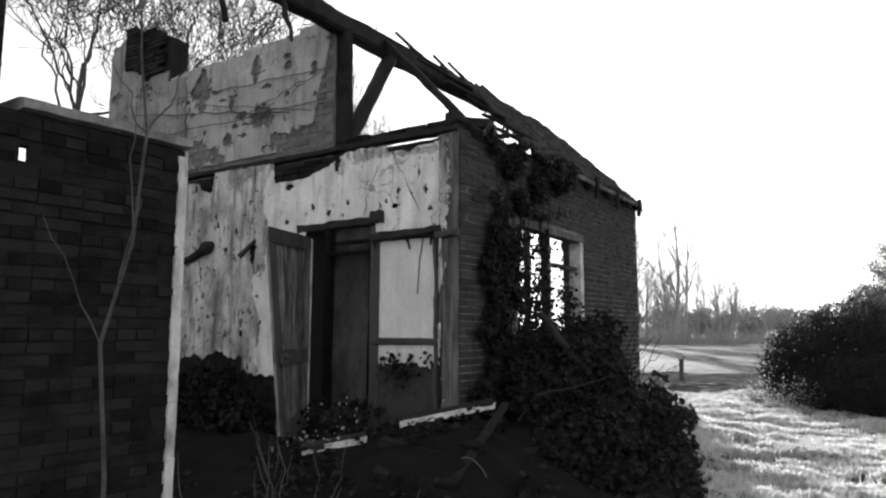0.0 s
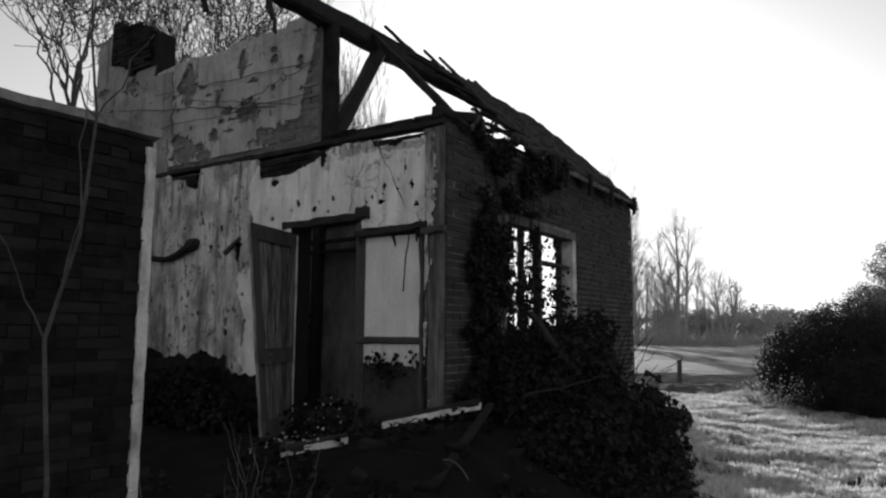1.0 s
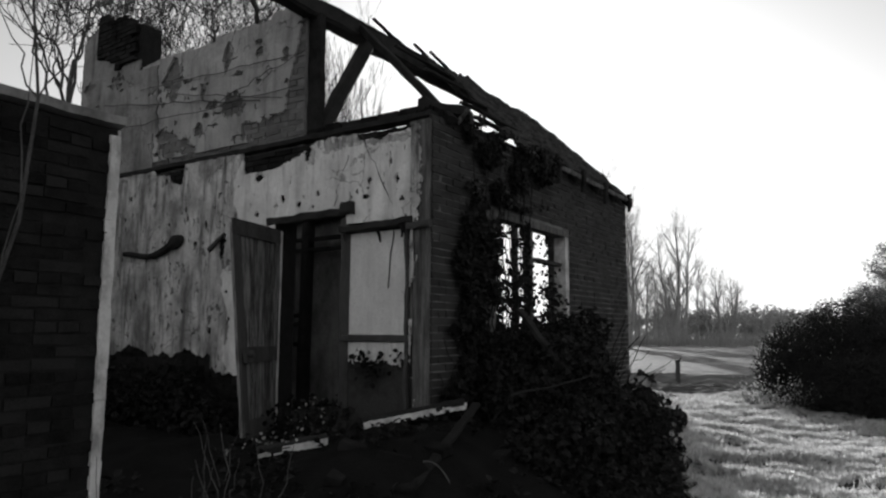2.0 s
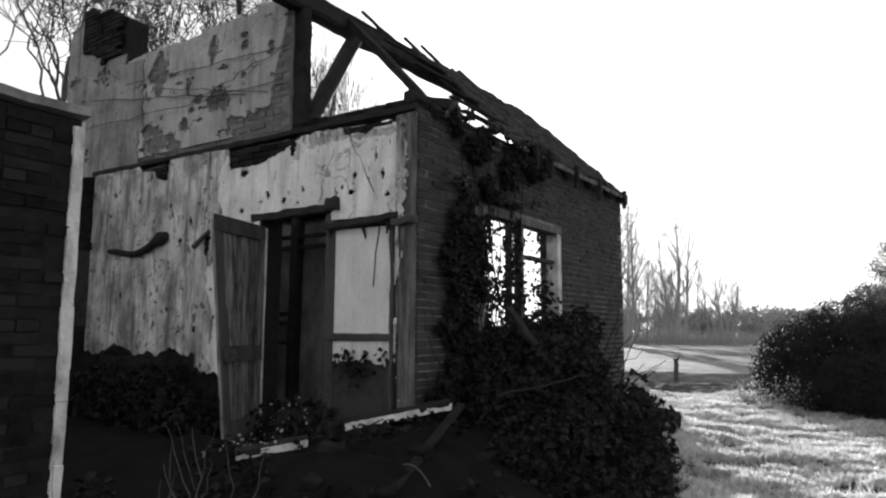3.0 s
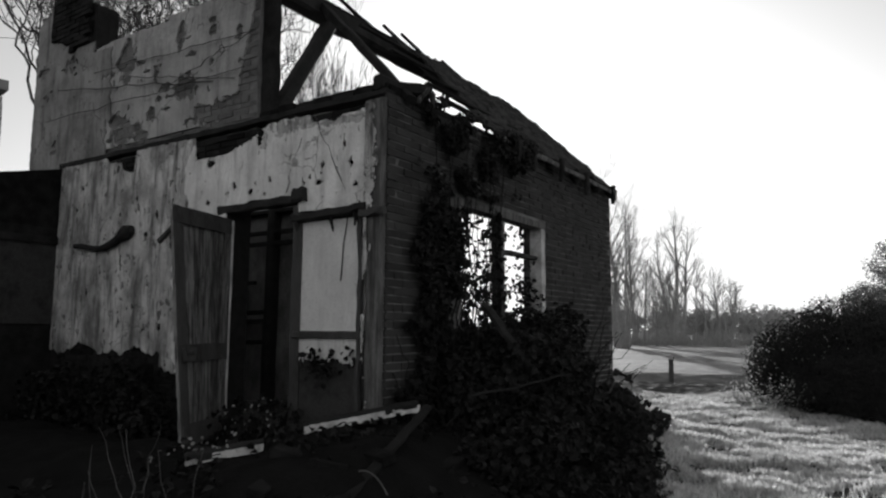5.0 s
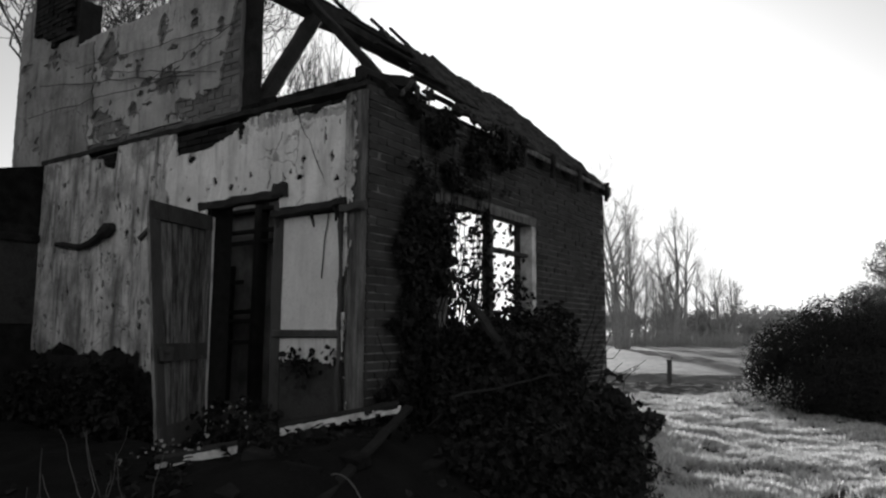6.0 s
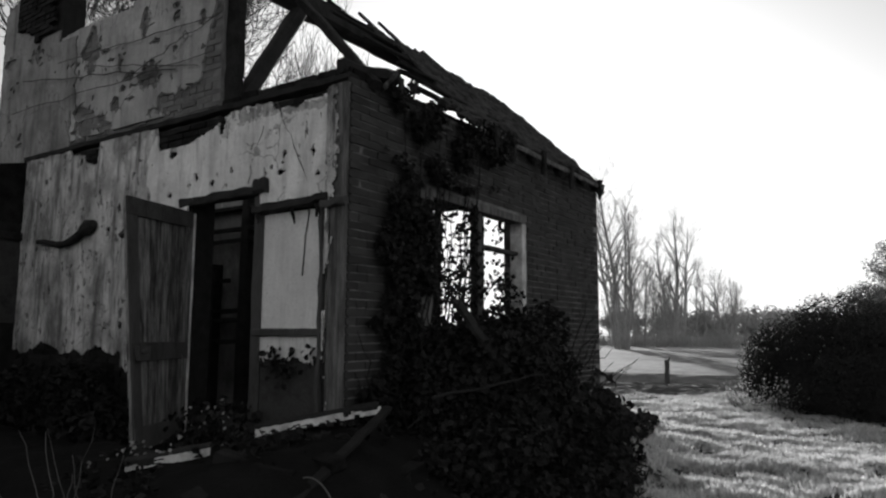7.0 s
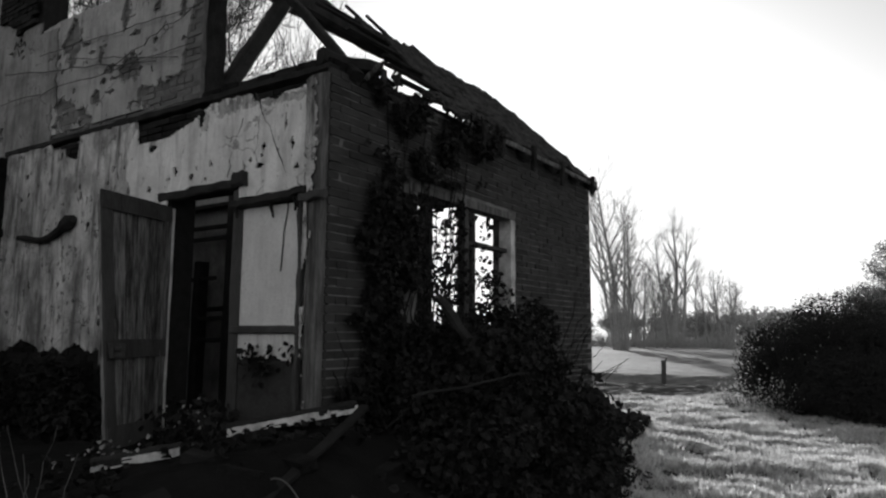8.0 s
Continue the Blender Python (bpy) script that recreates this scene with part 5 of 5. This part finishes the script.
    for k in range(4200):
        y = r.uniform(-0.2, 4.2)
        x = 0.7 + (1.02 - 0.26 * max(0.0, y - 0.5) + 0.25 * wave(y * 4, 1.1)) * r.random() ** 1.3
        spots.append((Vector((x, y, lie(x, y) + 0.02 + 0.1 * r.random() ** 1.6)), Vector((0.3, -0.3, 1))))
    leaf_cloud("rubble_weeds", IVY, spots, 0.05, "low dark leafy weeds over the rubble", "weeds", 9)
    # bright leaf highlights, put in as scattered pale leaves
    spots = []
    for k in range(16):
        p = Vector((r.uniform(-1.25, -0.75), r.uniform(-0.4, -0.1), r.uniform(0.22, 0.42)))
        spots.append((p, Vector((0.4, -1, 0.6))))
    for k in range(34):
        f = r.random()
        p = Vector((-0.75 + 0.5 * f + r.uniform(-0.1, 0.1), -1.15 + 0.3 * f + r.uniform(-0.15, 0.1), 0.0))
        p.z = lie(p.x, p.y) + r.uniform(0.05, 0.2)
        spots.append((p, Vector((0.3, -0.6, 0.8))))
    leaf_cloud("frosted_weed_leaves", GLINT_LEAF, spots, 0.022, "small frosted weed leaves among the rubble, glints painted in", "weeds", 14)
    spots = []
    for cx, cz, n in ((-0.62, 0.72, 26), (-0.53, 0.62, 24), (-0.45, 0.7, 18), (-0.72, 0.66, 16), (-0.3, 0.76, 9)):
        spots += [(Vector((cx + r.gauss(0, 0.045), r.uniform(-0.06, -0.01), cz + r.gauss(0, 0.045))), Vector((0, -1, 0.2))) for _ in range(n)]
    leaf_cloud("panel_ivy", IVY, spots, 0.04, "dark ivy leaves against the low plaster", "ivy", 15)
    spots = []
    for c, rad, n in (((-2.75, -0.3, 0.15), (0.45, 0.3, 0.55), 900), ((-3.6, -0.35, 0.1), (0.6, 0.3, 0.5), 1000), ((-2.1, -0.45, 0.05), (0.4, 0.3, 0.4), 500)):
        spots += shell(c, rad, n, r, 0.6)
    leaf_cloud("foot_shrub", IVY, [(p, d) for p, d in spots if p.y < -0.03], 0.05, "dark low shrub at the foot of the plaster wall", "shrub", 12)


ivy()


def hedge():
    """Dense rounded bramble hedge at the lawn's edge."""
    r = random.Random(23)
    ob = tagged(new("bramble_hedge"), "dense dark bramble hedge with frosty leaf edges painted as backlit", "hedge")
    ob.location, ob.scale = (2.0, 9.0, -0.2), (0.92, 0.92, 0.96)
    humps = [((-0.75, -0.2, 0.5), (0.5, 0.8, 0.75)), ((-0.2, -0.5, 0.55), (0.75, 0.9, 0.98)), ((0.35, -0.4, 0.66), (0.85, 0.9, 1.16)), ((1.1, -0.6, 0.62), (0.95, 1.0, 1.0)), ((1.9, -0.5, 0.6), (1.1, 1.0, 1.0)), ((3.2, 0.2, 0.6), (1.4, 1.2, 1.1)), ((4.8, 1.0, 0.6), (1.6, 1.3, 1.2)), ((-0.1, -1.2, 0.1), (0.5, 0.6, 0.6)), ((0.5, -1.6, 0.15), (0.7, 0.6, 0.75)), ((1.2, -1.9, 0.15), (1.0, 0.6, 0.75)), ((2.5, -1.9, 0.2), (1.2, 0.8, 0.85)), ((0.75, -2.05, -0.05), (0.55, 0.45, 0.5)), ((1.5, -2.5, 0.0), (0.8, 0.5, 0.6))]
    bm = bmesh.new()
    for c, rad in humps:
        for k in range(260):
            d = Vector((r.gauss(0, 1), r.gauss(0, 1), abs(r.gauss(0, 1)))).normalized()
            a = Vector((c[0] + d.x * rad[0] * 0.5 + r.uniform(-0.2, 0.2), c[1] + d.y * rad[1] * 0.5 + r.uniform(-0.2, 0.2), r.uniform(-0.1, 0.3)))
            b = Vector((c[0] + d.x * rad[0], c[1] + d.y * rad[1], c[2] + d.z * rad[2])) + d * r.uniform(-0.1, 0.13)
            add_tube(bm, stem_points(a, b, 0.3, 6, k * 0.77), [0.007 - 0.0009 * i for i in range(7)], 3)
        for k in range(150):  # arching shoots that stand out of the outline
            d = Vector((r.gauss(0, 1), r.gauss(0, 1), abs(r.gauss(0, 1)) + 0.3)).normalized()
            a = Vector((c[0] + d.x * rad[0], c[1] + d.y * rad[1], c[2] + d.z * rad[2])) * 0.95
            b = a + Vector((d.x + r.uniform(-0.6, 0.6), d.y + r.uniform(-0.6, 0.6), d.z * 0.5)).normalized() * r.uniform(0.1, 0.28)
            add_tube(bm, stem_points(a, b, 0.1, 4, k * 0.31), [0.004 - 0.0006 * i for i in range(5)], 3)
    part("bramble_twig_mass", bm, HEDGE, ob)
    spots = []
    for c, rad in humps:
        n = int(14000 * rad[0] * rad[2])
        spots += shell(c, rad, n, r, 0.35, -0.6) + shell(c, (rad[0] * 0.75, rad[1] * 0.75, rad[2] * 0.75), n // 3, r, 0.5, -0.6)
    leaves = leaf_cloud("leaves", HEDGE, spots, 0.027, "", "", 3, "")
    leaves.parent = ob
    # thin frosted shoots and leaves on the sunlit end, glints painted pale, thinning out to the ground
    bm = bmesh.new()
    spots = []
    for k in range(120):
        a = Vector((r.uniform(-1.35, -0.2), 0.0, -0.05))
        a.y = -0.9 - 0.9 * (a.x + 1.3) + r.uniform(-0.35, 0.3)
        top = a + Vector((r.uniform(-0.3, 0.2), r.uniform(-0.3, 0.2), r.uniform(0.15, 0.6)))
        pts = stem_points(a, top, 0.18, 6, k * 0.57)
        add_tube(bm, pts, [0.004 - 0.0005 * i for i in range(7)], 3)
        for p in pts[2:]:
            for _ in range(r.choice((0, 1, 1, 2))):
                spots.append((p + Vector((r.uniform(-0.05, 0.05), r.uniform(-0.05, 0.05), r.uniform(-0.04, 0.04))), Vector((-0.5, -0.5, 0.5))))
    part("frosted_fringe", bm, DRY_STEM, ob)
    # pale leaves on the sunward side imitate its lit rim
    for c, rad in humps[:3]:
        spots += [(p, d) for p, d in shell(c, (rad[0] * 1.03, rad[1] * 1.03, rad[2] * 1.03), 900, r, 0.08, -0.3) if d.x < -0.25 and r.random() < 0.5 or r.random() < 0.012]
    frosted = leaf_cloud("frosted_leaves", GLINT_LEAF, spots, 0.03, "pale frosted leaves with the sun's glint in their colour", "", 7, "")
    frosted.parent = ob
    # taller evergreens beyond
    for x, y, h, seed in ((2.9, 41, 6.6, 3), (4.6, 43, 9.6, 5), (7.0, 44, 10.8, 7), (1.8, 42, 4.5, 9)):
        t = tagged(new("evergreen_tree"), "dense dark evergreen tree beyond the hedge", "tree", "evergreens beyond the hedge")
        t.location = (x, y, -0.6)
        bm = bmesh.new()
        add_tube(bm, [Vector((0.05 * wave(i, seed), 0, h * 0.85 * i / 6)) for i in range(7)], [0.2 * (1 - 0.13 * i) for i in range(7)], 7)
        part("trunk", bm, BARK, t)
        rr = random.Random(seed)
        sp = []
        for k in range(60):
            f = rr.random() ** 1.2
            wide = 2.3 * (1 - f) ** 0.6 + 0.2
            a = rr.uniform(0, 6.28)
            q = wide * rr.random() ** 0.5
            sp += shell((q * math.cos(a), q * math.sin(a), 0.6 + f * (h - 1.0)), (0.7, 0.7, 0.5), 330, rr, 0.9, -1.1)
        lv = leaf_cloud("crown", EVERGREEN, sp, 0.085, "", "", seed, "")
        lv.parent = t


hedge()


def far_wood():
    r = random.Random(33)
    bm = bmesh.new()
    spots = []
    for k in range(90):
        x, y = -56 + 78 * (k + r.random()) / 90, 150 + r.uniform(-14, 30)
        h = 5.6 + 2.6 * wave(x * 0.09, 2.0) + r.uniform(-1.2, 1.4)
        add_tube(bm, stem_points((x, y, -1.6), (x + r.uniform(-0.4, 0.4), y, h * 0.75), 0.4, 4, k * 0.37), [0.2 - 0.03 * i for i in range(5)], 5)
        for q in range(4):
            spots += shell((x + r.uniform(-2.2, 2.2), y + r.uniform(-1, 1), h * r.uniform(0.1, 0.8)), (r.uniform(1.3, 2.6), 1.6, h * 0.26), 110, r, 0.9, -1.1)
    for k in range(420):
        x, y = r.uniform(-28, -10.5), r.uniform(66, 92)
        h = r.uniform(0.5, 1.9)
        for j in range(6):
            a = Vector((x + r.uniform(-0.8, 0.8), y, -0.9))
            add_tube(bm, stem_points(a, a + Vector((r.uniform(-0.4, 0.4) * h, 0, h * r.uniform(0.7, 1.3))), 0.3, 4, k * 0.7 + j), [0.04 - 0.006 * i for i in range(5)], 3)
    tagged(part("far_undergrowth", bm, HAZE_BARK), "misty far trunks and undergrowth at the field's edge", "woodland", "", "stuff")
    leaf_cloud("far_wood", HAZE_BARK, spots, 0.5, "misty rounded crowns of the far woodland", "woodland", 8)


far_wood()


def sapling():
    ob = tagged(new("sapling"), "thin bare sapling growing beside the brick wall", "sapling")
    bm = bmesh.new()
    trunk = [Vector((0.66, -3.33, -0.2)), Vector((0.68, -3.34, 0.5)), Vector((0.64, -3.36, 0.95)), Vector((0.7, -3.3, 1.3)), Vector((0.72, -3.28, 1.7)), Vector((0.69, -3.3, 2.0)), Vector((0.72, -3.33, 2.3))]
    add_tube(bm, trunk, [0.008, 0.0075, 0.007, 0.006, 0.005, 0.004, 0.002], 6)
    part("stem_body", bm, STEM, ob)
    r = random.Random(3)
    for j, d in ((2, (0.12, 0.05, 0.5)), (2, (-0.2, -0.12, 0.45)), (4, (0.15, 0.1, 0.3)), (4, (-0.2, -0.06, 0.35)), (3, (-0.1, 0.05, 0.6))):
        bm = bmesh.new()
        add_tube(bm, stem_points(trunk[j], trunk[j] + Vector(d), 0.06, 6, j + d[0]), [0.004 - 0.0004 * i for i in range(7)], 4)
        part("twig", bm, STEM, ob)


sapling()


def grass():
    """Frosted tufts on the lawn, densest where it lies open, thinned in hollows to imitate shade."""
    r = random.Random(41)
    co, faces = [], []
    n = 0
    while n < 56000:
        d = 2.2 + 10.5 * r.random() ** 1.25
        a = r.uniform(-0.12, 0.72)
        x, y = 3.0 + d * (-0.55 + 0.835 * a), -3.6 + d * (0.835 + 0.55 * a)
        d2 = -0.3 * x + 0.954 * y
        if d2 > 12.4 or x < -3:
            continue
        if x < 1.75 + 0.25 * wave(x * 1.5, y * 1.5, 4.0) - max(0.0, y - 0.5) * 0.32 and y < 4.9:
            continue
        patch = wave(x * 1.1, y * 1.1, 3) + 0.5 * wave(x * 3.5, y * 3.5, 5)
        rise = tussock(x, y)
        # low spots lose grass so dark turf paints their shade
        if patch < -0.35 and r.random() < 0.5 or rise < -0.004 and r.random() < min(0.97, 0.1 - rise * 45):
            continue
        n += 1
        z = lie(x, y) + rise - 0.006
        h = (0.028 + 0.04 * r.random()) * (1 + 0.8 * max(0, patch)) * (1.5 if rise < -0.01 else 1.0)
        for k in range(5):
            b = r.uniform(0, 6.28)
            w = 0.006 + 0.004 * r.random()
            cx, cy = x + r.uniform(-0.03, 0.03), y + r.uniform(-0.03, 0.03)
            sx, sy = math.cos(b) * w, math.sin(b) * w
            lx, ly = r.uniform(-0.7, 0.7) * h, r.uniform(-0.7, 0.7) * h
            i = len(co)
            co += [(cx - sx, cy - sy, z), (cx + sx, cy + sy, z), (cx + lx, cy + ly, z + h * r.uniform(0.6, 1.1))]
            faces.append((i, i + 1, i + 2))
    me = bpy.data.meshes.new("lawn_grass")
    me.from_pydata(co, [], faces)
    me.materials.append(GRASS)
    tagged(new("lawn_grass", me), "short frosted grass tufts glinting in low sun", "grass", "", "stuff")


grass()
